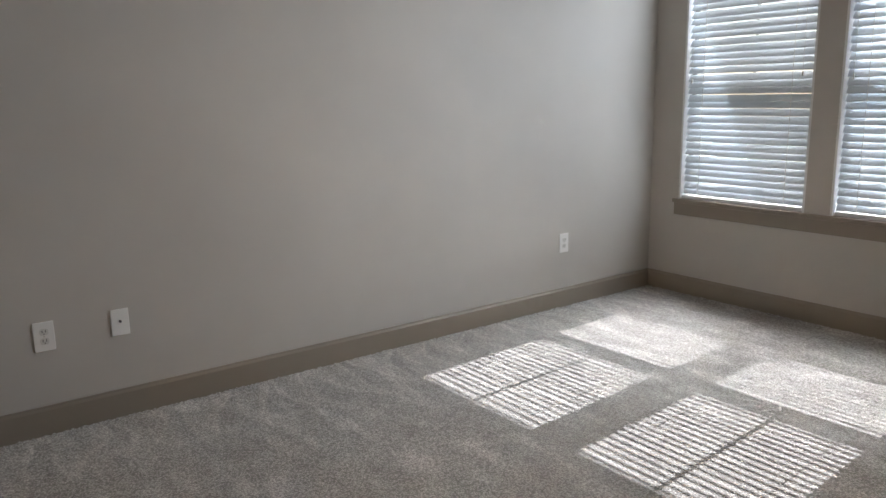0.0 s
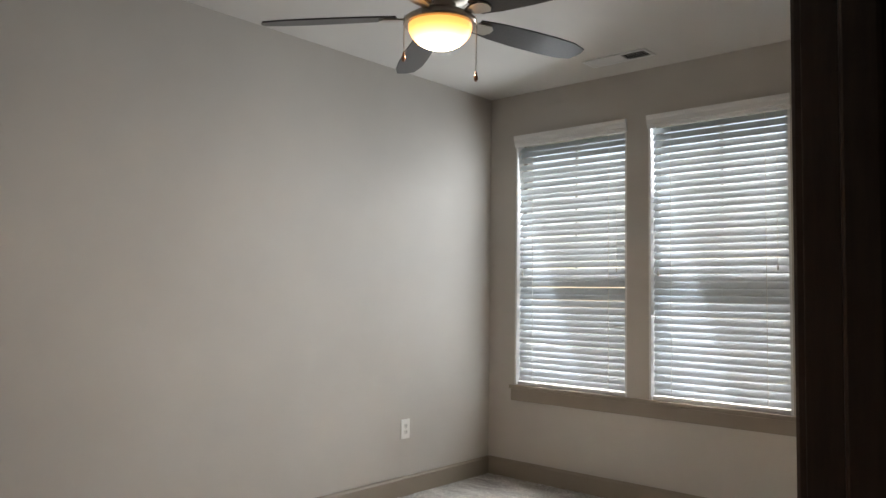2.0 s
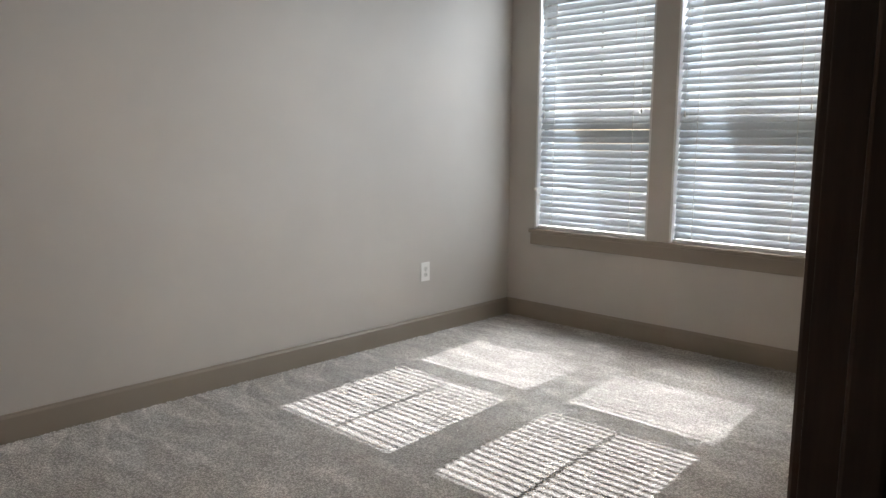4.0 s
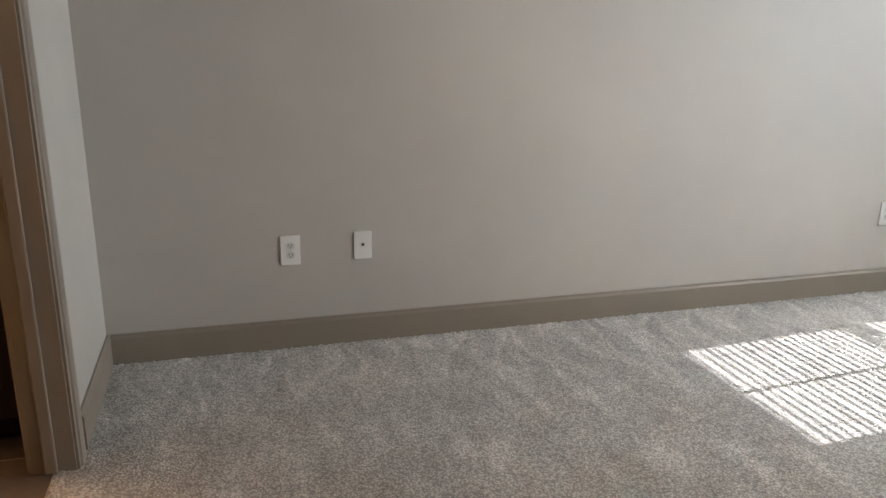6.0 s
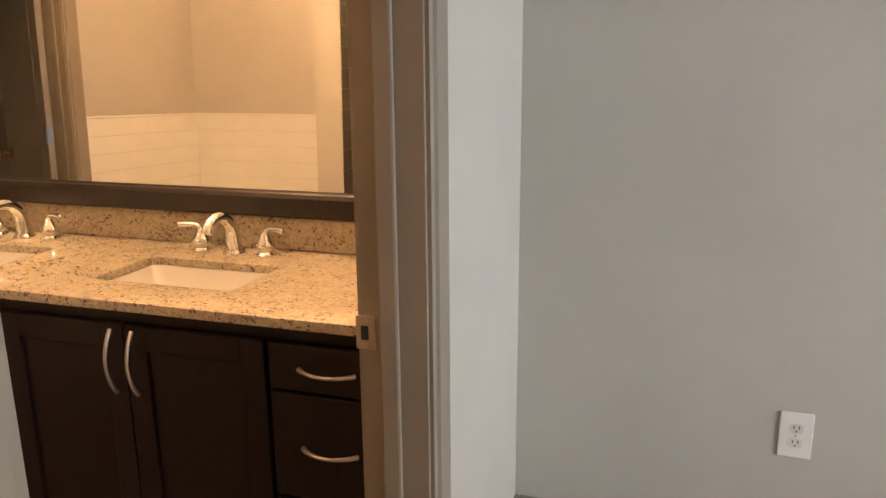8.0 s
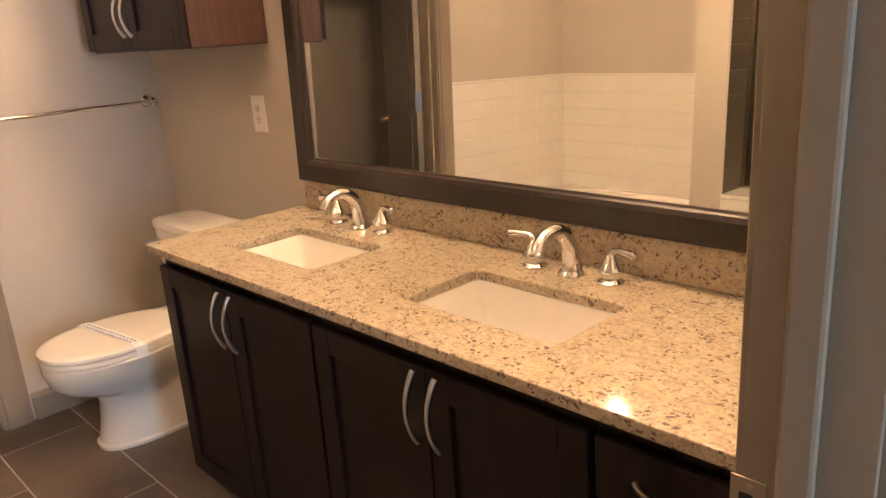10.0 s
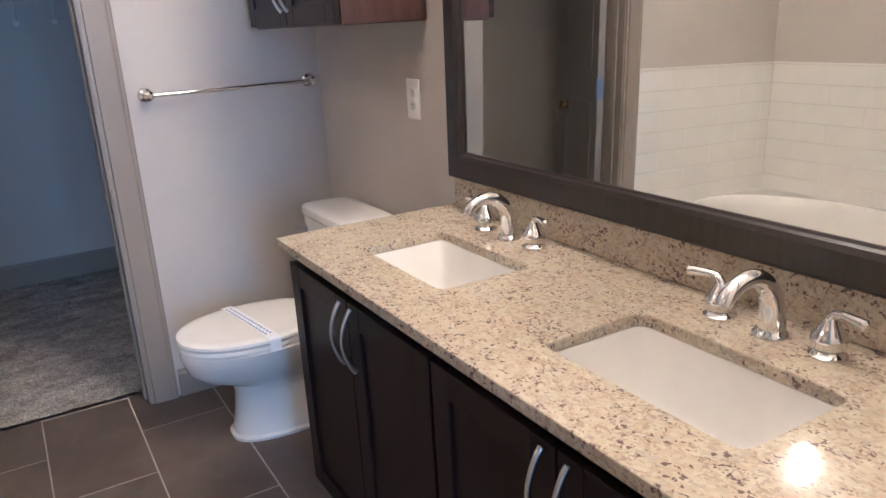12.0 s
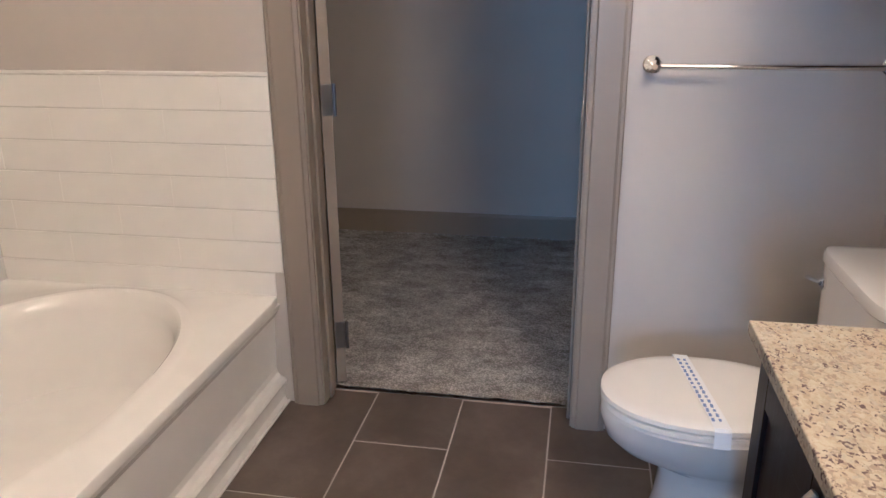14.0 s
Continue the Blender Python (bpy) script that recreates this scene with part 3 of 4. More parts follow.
# ---- bedroom things ----
def outlet(m, kind, label, name="wall_outlet", w=0.079, h=0.124):
    """A cover plate on a wall; its pose has -y out of the wall and z up."""
    top = thing(name, label, "outlet" if kind == "duplex" else "wall plate")
    top.matrix_world = m
    part("plate", box(-w / 2, w / 2, -0.006, -0.0003, -h / 2, h / 2, 0.0025), PLASTIC, top)
    if kind == "duplex":
        for z in (0.0195, -0.0195):
            face = part("receptacle", moved(loft([superellipse(0, 0, q, 0.0165, 0.0142, 3.2, 24) for q in (0.0055, 0.0078)]), pose(0, 0, z, 90)), RECEPTACLE, top)
            for x, hh in ((-0.0063, 0.0038), (0.0063, 0.0046)):
                part("slot", box(x - 0.0014, x + 0.0014, -0.0082, -0.0076, z + 0.003 - hh, z + 0.003 + hh), DARK_SLOT, face)
            part("ground_hole", moved(lathe([(0.0024, 0.0), (0.0024, 0.0006)], 10), pose(0, -0.0076, z - 0.0075, 90)), DARK_SLOT, face)
        part("screw", moved(lathe([(0.0033, 0), (0.0033, 0.001), (0.001, 0.0016)], 10), pose(0, -0.0058, 0, 90)), NICKEL, top)
    else:
        part("jack", moved(lathe([(0.0058, 0), (0.0058, 0.004), (0.0035, 0.004)], 14), pose(0, -0.0058, 0.004, 90)), DARK_SLOT, top, "dark jack hole")
        for z in (0.042, -0.042):
            part("screw", moved(lathe([(0.003, 0), (0.003, 0.001), (0.001, 0.0016)], 10), pose(0, -0.0058, z, 90)), PLASTIC, top)
    return top


outlet(pose(0.545, NY, 0.425), "duplex", "white duplex outlet plate low on the greige wall")
outlet(pose(0.842, NY, 0.429), "jack", "white cable jack plate low on the greige wall", "jack_plate", 0.075, 0.118)
outlet(pose(3.57, NY, 0.425), "duplex", "white duplex outlet plate near the window corner")


def ceiling_vent():
    top = thing("ceiling_vent", "white metal ceiling air register", "air vent")
    x0, x1, y0, y1 = 4.05, 4.20, 2.37, 2.79
    part("frame", box(x0, x1, y0, y0 + 0.02, H - 0.008, H - 0.0005, 0.002), WHITE_TRIM, top)
    part("frame", box(x0, x1, y1 - 0.02, y1, H - 0.008, H - 0.0005, 0.002), WHITE_TRIM, top)
    part("frame", box(x0, x0 + 0.02, y0 + 0.02, y1 - 0.02, H - 0.008, H - 0.0005, 0.002), WHITE_TRIM, top)
    part("frame", box(x1 - 0.02, x1, y0 + 0.02, y1 - 0.02, H - 0.008, H - 0.0005, 0.002), WHITE_TRIM, top)
    part("backing", box(x0 + 0.02, x1 - 0.02, y0 + 0.02, y0 + 0.17, H - 0.002, H - 0.0005), DARK_SLOT, top)
    part("blank_plate", box(x0 + 0.02, x1 - 0.02, y0 + 0.17, y1 - 0.02, H - 0.005, H - 0.0005), WHITE_TRIM, top)
    for i in range(7):
        y = y0 + 0.03 + i * 0.021
        part("louvre", moved(box(x0 + 0.02, x1 - 0.02, -0.007, 0.007, -0.0006, 0.0006), pose(0, y, H - 0.0065, 40)), WHITE_TRIM, top)


ceiling_vent()


def ceiling_fan(cx, cy):
    top = thing("ceiling_fan", "five-blade dark ceiling fan with lit amber bowl", "ceiling fan", at=(cx, cy, 0))
    part("canopy", lathe([(0.07, H - 0.0005), (0.07, H - 0.02), (0.045, H - 0.055), (0.02, H - 0.06)]), BRONZE, top, smooth=True)
    part("downrod", lathe([(0.0125, H - 0.05), (0.0125, 2.53)], 14), BRONZE, top, smooth=True)
    part("motor_housing", lathe([(0.03, 2.55), (0.06, 2.54), (0.10, 2.52), (0.125, 2.49), (0.125, 2.435), (0.105, 2.41), (0.085, 2.40)]), BRONZE, top, smooth=True)
    part("switch_housing", lathe([(0.085, 2.40), (0.06, 2.39), (0.055, 2.37), (0.075, 2.358)]), BRONZE, top, smooth=True)
    part("light_fitter", lathe([(0.06, 2.362), (0.105, 2.352), (0.136, 2.332), (0.142, 2.318), (0.137, 2.310), (0.118, 2.308)]), BRONZE, top, smooth=True)
    bowl = [(0.122, 2.312)] + [(0.122 * math.cos(a), 2.308 - 0.088 * math.sin(a)) for a in [radians(k) for k in range(8, 90, 9)]] + [(0.004, 2.2195)]
    part("bowl", lathe(bowl, 36), BOWL_GLOW, top, "glowing amber glass bowl", smooth=True)
    for k in range(5):
        ang = radians(127 - 72 * k)
        m = Matrix.Translation((0, 0, 2.346)) @ Matrix.Rotation(ang, 4, "Z") @ Matrix.Rotation(radians(1.5), 4, "Y") @ Matrix.Rotation(radians(-12), 4, "X")
        outline = [(0.165, 0.045), (0.25, 0.060), (0.38, 0.069), (0.52, 0.071), (0.61, 0.066), (0.675, 0.05), (0.695, 0.0), (0.69, -0.035), (0.62, -0.058), (0.52, -0.064), (0.38, -0.062), (0.25, -0.054), (0.165, -0.042)]
        blade = part("blade", moved(loft([[(x, y, z) for x, y in outline] for z in (-0.003, 0.003)]), m), BLADE, top)
        arm = [(0.09, 0.016), (0.13, 0.012), (0.165, 0.03), (0.215, 0.034), (0.235, 0.012), (0.235, -0.012), (0.215, -0.034), (0.165, -0.03), (0.13, -0.012), (0.09, -0.016)]
        part("blade_arm", moved(loft([[(x, y, z) for x, y in arm] for z in (-0.010, -0.0035)]), m), NICKEL, blade)
    for x, y, z1 in ((-0.135, 0.058, 2.155), (0.045, -0.14, 2.085)):
        chain = part("pull_chain", tube([(x * 0.92, y * 0.92, 2.33), (x, y, 2.325), (x, y, z1 + 0.03)], 0.0022, 6), NICKEL, top)
        part("bead_pull", moved(lathe([(0.002, 0.035), (0.006, 0.018), (0.008, 0.006), (0.005, -0.003), (0.001, -0.005)], 14), pose(x, y, z1)), WOOD_BEAD, chain, smooth=True)
    return top


ceiling_fan(2.14, 2.25)


# ---- bath: vanity ----
CZ = 0.838                                    # worktop's top
VF = 3.205                                    # cabinet fronts
VX = (-2.10, -1.345, -0.603, -0.298)         # unit edges


def arch_handle(length, m, parent):
    pts, rad = [], []
    for i in range(15):
        u = i / 14
        pts.append(m @ Vector(((u - 0.5) * length, -0.004 - 0.028 * math.sin(math.pi * u) ** 0.8, 0)))
        rad.append(0.0062 - 0.002 * math.sin(math.pi * u))
    return part("handle", tube(pts, rad, 10), NICKEL, parent, "arched brushed nickel pull", smooth=True)


def shaker_door(x0, x1, z0, z1, y, parent, name="door", rail=0.058):
    """A framed front with a recessed flat panel; its face lies at y."""
    leaf = part(name, box(x0 + rail - 0.004, x1 - rail + 0.004, y + 0.008, y + 0.018, z0 + rail - 0.004, z1 - rail + 0.004), ESPRESSO, parent)
    for q in ((x0, x0 + rail, z0, z1), (x1 - rail, x1, z0, z1), (x0 + rail, x1 - rail, z0, z0 + rail), (x0 + rail, x1 - rail, z1 - rail, z1)):
        part("door_rail", box(q[0], q[1], y, y + 0.02, q[2], q[3], 0.0018), ESPRESSO, leaf)
    return leaf


def vanity_unit(x0, x1, drawers):
    top = thing("vanity_cabinet", "espresso wood drawer unit under granite top" if drawers else "espresso wood two-door sink cabinet with arched pulls", "cabinet", "vanity units")
    zt, y0, y1, xe = CZ - 0.0245, VF + 0.022, MY - 0.002, x1 - 0.0015
    for nm, q in (("side_panel", (x0, x0 + 0.016, y0, y1, 0.095, zt)), ("side_panel", (xe - 0.016, xe, y0, y1, 0.095, zt)),
                  ("back_panel", (x0 + 0.016, xe - 0.016, y1 - 0.008, y1, 0.095, zt)), ("bottom_panel", (x0 + 0.016, xe - 0.016, y0, y1 - 0.008, 0.095, 0.111)),
                  ("front_frame", (x0 + 0.016, xe - 0.016, y0, y0 + 0.018, 0.111, zt))):
        part(nm, box(*q, 0.001), ESPRESSO, top)
    part("toe_kick", box(x0 + 0.001, x1 - 0.0025, VF + 0.085, MY - 0.004, 0.0, 0.0945), ESPRESSO, top)
    z1 = CZ - 0.068
    if drawers:
        for k, (a, b) in enumerate(((0.665, z1), (0.408, 0.657), (0.105, 0.400))):
            front = part("drawer_front", box(x0 + 0.006, x1 - 0.02, VF, VF + 0.0215, a, b, 0.003), ESPRESSO, top)
            arch_handle(0.13, pose((x0 + x1) / 2 - 0.007, VF, (a + b) / 2), front)
    else:
        xm = (x0 + x1) / 2
        for a, b, hx in ((x0 + 0.005, xm - 0.002, xm - 0.030), (xm + 0.002, x1 - 0.006, xm + 0.030)):
            leaf = shaker_door(a, b, 0.105, z1, VF, top)
            arch_handle(0.155, pose(hx, VF, z1 - 0.088, 0, 90, 0), leaf)
    return top


vanity_unit(VX[0], VX[1], False)
vanity_unit(VX[1], VX[2], False)
vanity_unit(VX[2], VX[3], True)
SINKS = ((-1.868, -1.484), (-1.152, -0.750))
SY_A, SY_B = 3.318, 3.548


def worktop():
    top = thing("worktop", "speckled beige granite worktop with two sink cutouts", "countertop")
    x0, x1, y0, y1, z0, z1 = -2.106, WX0 - 0.002, 3.180, MY - 0.002, CZ - 0.023, CZ
    xm = (SINKS[0][1] + SINKS[1][0]) / 2
    bm = bmesh.new()
    for (sx0, sx1), (c0, c1) in zip(SINKS, ((x0, xm), (xm, x1))):
        cx, cy, rx, ry = (sx0 + sx1) / 2, (SY_A + SY_B) / 2, (sx1 - sx0) / 2, (SY_B - SY_A) / 2
        b = 0.0025
        corner = lambda z, g: rect_ring(c0 + (g if c0 == x0 else 0), c1 - (g if c1 == x1 else 0), y0 + g, y1, z, cx, cy, 96, 14, rx, ry)
        rings = [superellipse(cx, cy, z0, rx, ry, 14, 96), superellipse(cx, cy, z1 - b, rx, ry, 14, 96), superellipse(cx, cy, z1, rx + b * 0.6, ry + b * 0.6, 14, 96),
                 corner(z1, b), corner(z1 - b * 0.3, b * 0.3), corner(z1 - b, 0), corner(z0, 0)]
        own = loft(rings, False, False)
        merge(bm, own)
    part("slab", bm, GRANITE, top)
    part("backsplash", box(-2.062, x1, MY - 0.024, MY - 0.002, CZ + 0.0005, CZ + 0.094, 0.002), GRANITE, top)


worktop()


def sink(sx0, sx1):
    top = thing("sink_basin", "white rectangular undermount sink basin", "sink", "vanity sinks")
    cx, cy, rx, ry = (sx0 + sx1) / 2, (SY_A + SY_B) / 2, (sx1 - sx0) / 2, (SY_B - SY_A) / 2
    z = CZ - 0.0235
    rings = [superellipse(cx, cy, z - 0.012, rx + 0.03, ry + 0.03, 12, 64), superellipse(cx, cy, z, rx + 0.03, ry + 0.03, 12, 64)]
    for dz, k, e in ((0.001, -0.0006, 14), (0.004, -0.002, 14), (0.05, -0.016, 12), (0.105, -0.036, 11), (0.120, -0.043, 9), (0.128, -0.054, 8), (0.132, -0.075, 7), (0.134, -0.10, 4)):
        rings.append(superellipse(cx, cy, z - dz, rx + k * 1.5, ry + k * 0.8, e, 64))
    part("basin", loft(rings, False, True), PORCELAIN, top, smooth=True)
    drain = part("drain", moved(lathe([(0.022, 0), (0.022, 0.003), (0.017, 0.004)], 20), pose(cx, cy, z - 0.1335)), CHROME, top, "chrome drain ring", smooth=True)
    part("stopper", moved(lathe([(0.015, 0), (0.015, 0.006), (0.004, 0.009)], 18), pose(cx, cy, z - 0.1305)), CHROME, drain, smooth=True)


for s in SINKS:
    sink(*s)


def faucet(cx):
    top = thing("faucet", "chrome widespread faucet with curved spout, two levers", "faucet", "vanity faucets", at=(cx, 3.640, CZ))
    pts, rad = [], []
    for i in range(25):
        u = i / 24
        a = math.pi * 0.74 * u
        y = -0.066 + 0.066 * math.cos(a)
        z = 0.044 + 0.068 * math.sin(a)
        pts.append((0, y, z))
        rad.append(0.0205 - 0.0065 * min(1, u * 1.3))
    pts = [(0, 0.004, 0.0), (0, 0.003, 0.022)] + pts + [(0, -0.119, 0.080)]
    rad = [0.0250, 0.0222] + rad + [0.0135]
    spout = part("spout", tube(pts, rad, 18), CHROME, top, smooth=True)
    part("spout_base", lathe([(0.030, 0.0005), (0.030, 0.004), (0.027, 0.008), (0.0245, 0.012)], 22), CHROME, spout, smooth=True)
    for sx in (-1, 1):
        base = part("handle_base", moved(lathe([(0.029, 0.0005), (0.029, 0.005), (0.024, 0.008), (0.022, 0.012), (0.027, 0.018), (0.0275, 0.030), (0.0265, 0.036), (0.020, 0.042), (0.017, 0.050), (0.0125, 0.056), (0.0105, 0.062), (0.006, 0.066)], 24), pose(sx * 0.102, 0, 0)), CHROME, top, smooth=True)
        lever = [(sx * 0.102, 0.0, 0.056), (sx * 0.104, 0.0, 0.066), (sx * 0.112, -0.002, 0.0735), (sx * 0.128, -0.005, 0.0755), (sx * 0.150, -0.010, 0.0745), (sx * 0.163, -0.013, 0.0735), (sx * 0.167, -0.014, 0.073)]
        part("lever", tube(lever, [0.0105, 0.0088, 0.0072, 0.0068, 0.0086, 0.0095, 0.005], 12), CHROME, base, smooth=True)
    return top


faucet(-1.694)
faucet(-0.952)


def vanity_mirror():
    top = thing("vanity_mirror", "wide wall mirror in a dark espresso wood frame", "mirror")
    x0, x1, z0, z1, w = -2.050, -0.312, 0.935, 2.02, 0.075
    pivot = Matrix.Translation((0, MY, z1))    # its foot rests out on the backsplash
    top.matrix_world = pivot @ Matrix.Rotation(radians(-1.15), 4, "X") @ pivot.inverted()
    part("glass", box(x0 + w - 0.01, x1 - w + 0.01, MY - 0.014, MY - 0.003, z0 + w - 0.01, z1 - w + 0.01), MIRROR, top, "clear mirror glass")
    prof = [(0, 0.002), (0, 0.024), (0.006, 0.030), (0.055, 0.030), (0.066, 0.026), (0.070, 0.019), (w, 0.017), (w, 0.002)]
    sides = (((x0, z0), (x1, z0), (0, 1), (1, 0)), ((x1, z0), (x1, z1), (-1, 0), (0, 1)), ((x1, z1), (x0, z1), (0, -1), (-1, 0)), ((x0, z1), (x0, z0), (1, 0), (0, -1)))
    for (ax, az), (bx, bz), (nx, nz), (dx, dz) in sides:
        r0 = [(ax + nx * p + dx * p, MY - d, az + nz * p + dz * p) for p, d in prof]
        r1 = [(bx + nx * p - dx * p, MY - d, bz + nz * p - dz * p) for p, d in prof]
        part("frame_rail", loft([r0, r1]), FRAME_WOOD, top)


vanity_mirror()


def vanity_light(cx):
    top = thing("vanity_light", "unseen nickel vanity light with four added upturned shades", "wall lamp", at=(cx, MY, 2.16))
    part("back_plate", box(-0.40, 0.40, -0.028, -0.0005, -0.045, 0.045, 0.004), NICKEL, top)
    for x in (-0.315, -0.105, 0.105, 0.315):
        arm = part("arm", tube([(x, -0.02, 0), (x, -0.11, 0.0), (x, -0.14, 0.015), (x, -0.14, 0.04)], 0.009, 10), NICKEL, top, smooth=True)
        # shade shape is made up: it blocks the bulb above from the worktop
        part("shade", moved(lathe([(0.02, 0.035), (0.032, 0.05), (0.046, 0.085), (0.052, 0.115), (0.048, 0.117), (0.01, 0.06)], 22), pose(x, -0.14, 0)), BULB_GLOW, arm, "glowing shade added to keep bulb light off worktop", smooth=True)
        lamp("vanity_bulb", "POINT", pose(cx + x, MY - 0.14, 2.40), VANITY_WATTS, WARM, radius=0.045)
    return top


VANITY_WATTS = 5.3
vanity_light(-1.18)


def ceiling_light(cx, cy):
    top = thing("ceiling_light", "lit recessed can light over the tub", "ceiling light", at=(cx, cy, H))
    part("trim_ring", lathe([(0.088, -0.0005), (0.088, -0.006), (0.080, -0.010), (0.066, -0.008), (0.064, -0.0005)], 32), WHITE_TRIM, top, smooth=True)
    part("lens", lathe([(0.0635, -0.001), (0.0635, -0.004), (0.03, -0.007), (0.004, -0.008)], 28), BULB_GLOW, top, "lit frosted glass lens", smooth=True)
    lamp("ceiling_bulb", "POINT", pose(cx, cy, H - 0.07), 3.8, WARM, radius=0.05)


ceiling_light(-2.24, 1.63)
outlet(pose(-2.315, MY, 1.132), "duplex", "white duplex outlet plate beside the mirror", w=0.079, h=0.124)


def wall_cabinet():
    top = thing("wall_cabinet", "dark two-door wall cabinet over the toilet, red-brown side", "cabinet")
    x0, x1, y, z0, z1 = -2.96, -2.205, 3.445, 1.368, 2.13
    part("body", box(x0, x1 - 0.004, y + 0.022, MY - 0.002, z0, z1, 0.001), ESPRESSO, top)
    part("side_panel", box(x1 - 0.0035, x1, y + 0.022, MY - 0.002, z0, z1), RED_BROWN, top, "red-brown veneer side panel")
    part("bottom_panel", box(x0 + 0.001, x1 - 0.0045, y + 0.024, MY - 0.003, z0 - 0.004, z0 - 0.0005), RED_BROWN, top)
    xm = (x0 + x1) / 2
    for a, b, hx in ((x0 + 0.003, xm - 0.0015, xm - 0.028), (xm + 0.0015, x1 - 0.003, xm + 0.028)):
        leaf = shaker_door(a, b, z0 + 0.004, z1 - 0.004, y, top)
        arch_handle(0.14, pose(hx, y, z0 + 0.115, 0, 90, 0), leaf)


wall_cabinet()


def towel_bar():
    top = thing("towel_bar", "polished chrome towel bar on round wall posts", "towel bar")
    y0, y1, z, out = 3.075, 3.685, 1.165, 0.062
    for y in (y0, y1):
        post = part("post", moved(lathe([(0.027, 0.0005), (0.027, 0.006), (0.022, 0.012), (0.013, 0.018), (0.0115, 0.04), (0.0135, 0.05), (0.017, 0.058), (0.017, 0.070), (0.008, 0.077)], 24), pose(CX1, y, z, 0, 90, 0)), CHROME, top, smooth=True)
        part("collar", moved(lathe([(0.0115, -0.010), (0.0125, 0), (0.0115, 0.010)], 18), pose(CX1 + out, y, z, 90, 0, 0)), CHROME, post, smooth=True)
    part("bar", tube([(CX1 + out, y0, z), (CX1 + out, y1, z)], 0.0078, 16), CHROME, top, smooth=True)


towel_bar()


# ---- bath: toilet ----
def toilet(cx):
    top = thing("toilet", "white two-piece toilet with closed lid", "toilet", at=(cx, 0, 0))
    rings = []
    for z, rx, ry, cy, e in ((0.0, 0.114, 0.238, 3.340, 2.6), (0.012, 0.115, 0.239, 3.340, 2.6), (0.02, 0.104, 0.228, 3.340, 2.6), (0.10, 0.098, 0.218, 3.345, 2.5),
                             (0.18, 0.096, 0.210, 3.345, 2.4), (0.215, 0.100, 0.214, 3.340, 2.3), (0.24, 0.116, 0.232, 3.310, 2.25), (0.265, 0.138, 0.248, 3.272, 2.2), (0.30, 0.160, 0.262, 3.252, 2.15),
                             (0.355, 0.180, 0.265, 3.240, 2.15), (0.385, 0.186, 0.262, 3.240, 2.15), (0.393, 0.180, 0.256, 3.240, 2.15)):
        rings.append(superellipse(0, cy, z * 0.93, rx, ry, e, 48))
    part("bowl", loft(rings), PORCELAIN, top, smooth=True)
    part("rear_deck", box(-0.165, 0.165, 3.44, 3.70, 0.25, 0.394, 0.02, segs=3), PORCELAIN, top, smooth=True)

    def lid_ring(z, k):
        out = []
        for x, y, zz in superellipse(0, 3.232, z, 0.186 + k, 0.258 + k, 2.15, 56):
            out.append((x, min(y, 3.455), zz))
        return out
    part("seat", loft([lid_ring(0.3665, -0.006), lid_ring(0.369, 0.0), lid_ring(0.382, 0.0), lid_ring(0.3855, -0.005)]), SEAT_PLASTIC, top, smooth=True)
    part("lid", loft([lid_ring(0.3885, -0.004), lid_ring(0.391, 0.002), lid_ring(0.402, 0.001), lid_ring(0.4065, -0.006), lid_ring(0.4085, -0.03)]), SEAT_PLASTIC, top, smooth=True)
    for x in (-0.075, 0.075):
        part("hinge_cap", box(x - 0.022, x + 0.022, 3.448, 3.488, 0.3655, 0.397, 0.006), SEAT_PLASTIC, top, smooth=True)
    ty0, ty1 = 3.512, 3.712
    tank = []
    for z, k in ((0.395, -0.012), (0.41, 0.0), (0.55, 0.004), (0.695, 0.008), (0.70, 0.008)):
        tank.append(superellipse(0, (ty0 + ty1) / 2, z, 0.203 + k, (ty1 - ty0) / 2 - 0.008 + k, 7, 48))
    part("tank", loft(tank), PORCELAIN, top, smooth=True)
    lid = []
    for z, k in ((0.7005, 0.0), (0.706, 0.006), (0.724, 0.006), (0.733, 0.002), (0.738, -0.012), (0.740, -0.04)):
        lid.append(superellipse(0, (ty0 + ty1) / 2, z, 0.215 + k, (ty1 - ty0) / 2 - 0.002 + k, 7, 56))
    part("tank_lid", loft(lid), PORCELAIN, top, smooth=True)
    lever = part("flush_lever", moved(lathe([(0.016, 0), (0.016, 0.006), (0.010, 0.010)], 16), pose(-0.145, ty0 + 0.002, 0.655, 90)), CHROME, top, smooth=True)
    part("lever_arm", tube([(-0.145, ty0 - 0.008, 0.655), (-0.17, ty0 - 0.016, 0.653), (-0.205, ty0 - 0.022, 0.648)], [0.006, 0.0055, 0.007], 10), CHROME, lever, smooth=True)
    for x in (-0.118, 0.118):
        part("bolt_cap", moved(lathe([(0.014, 0), (0.013, 0.008), (0.006, 0.014)], 14), pose(x, 3.40, 0.012)), SEAT_PLASTIC, top, smooth=True)


TOILET_X = -2.655
toilet(TOILET_X)


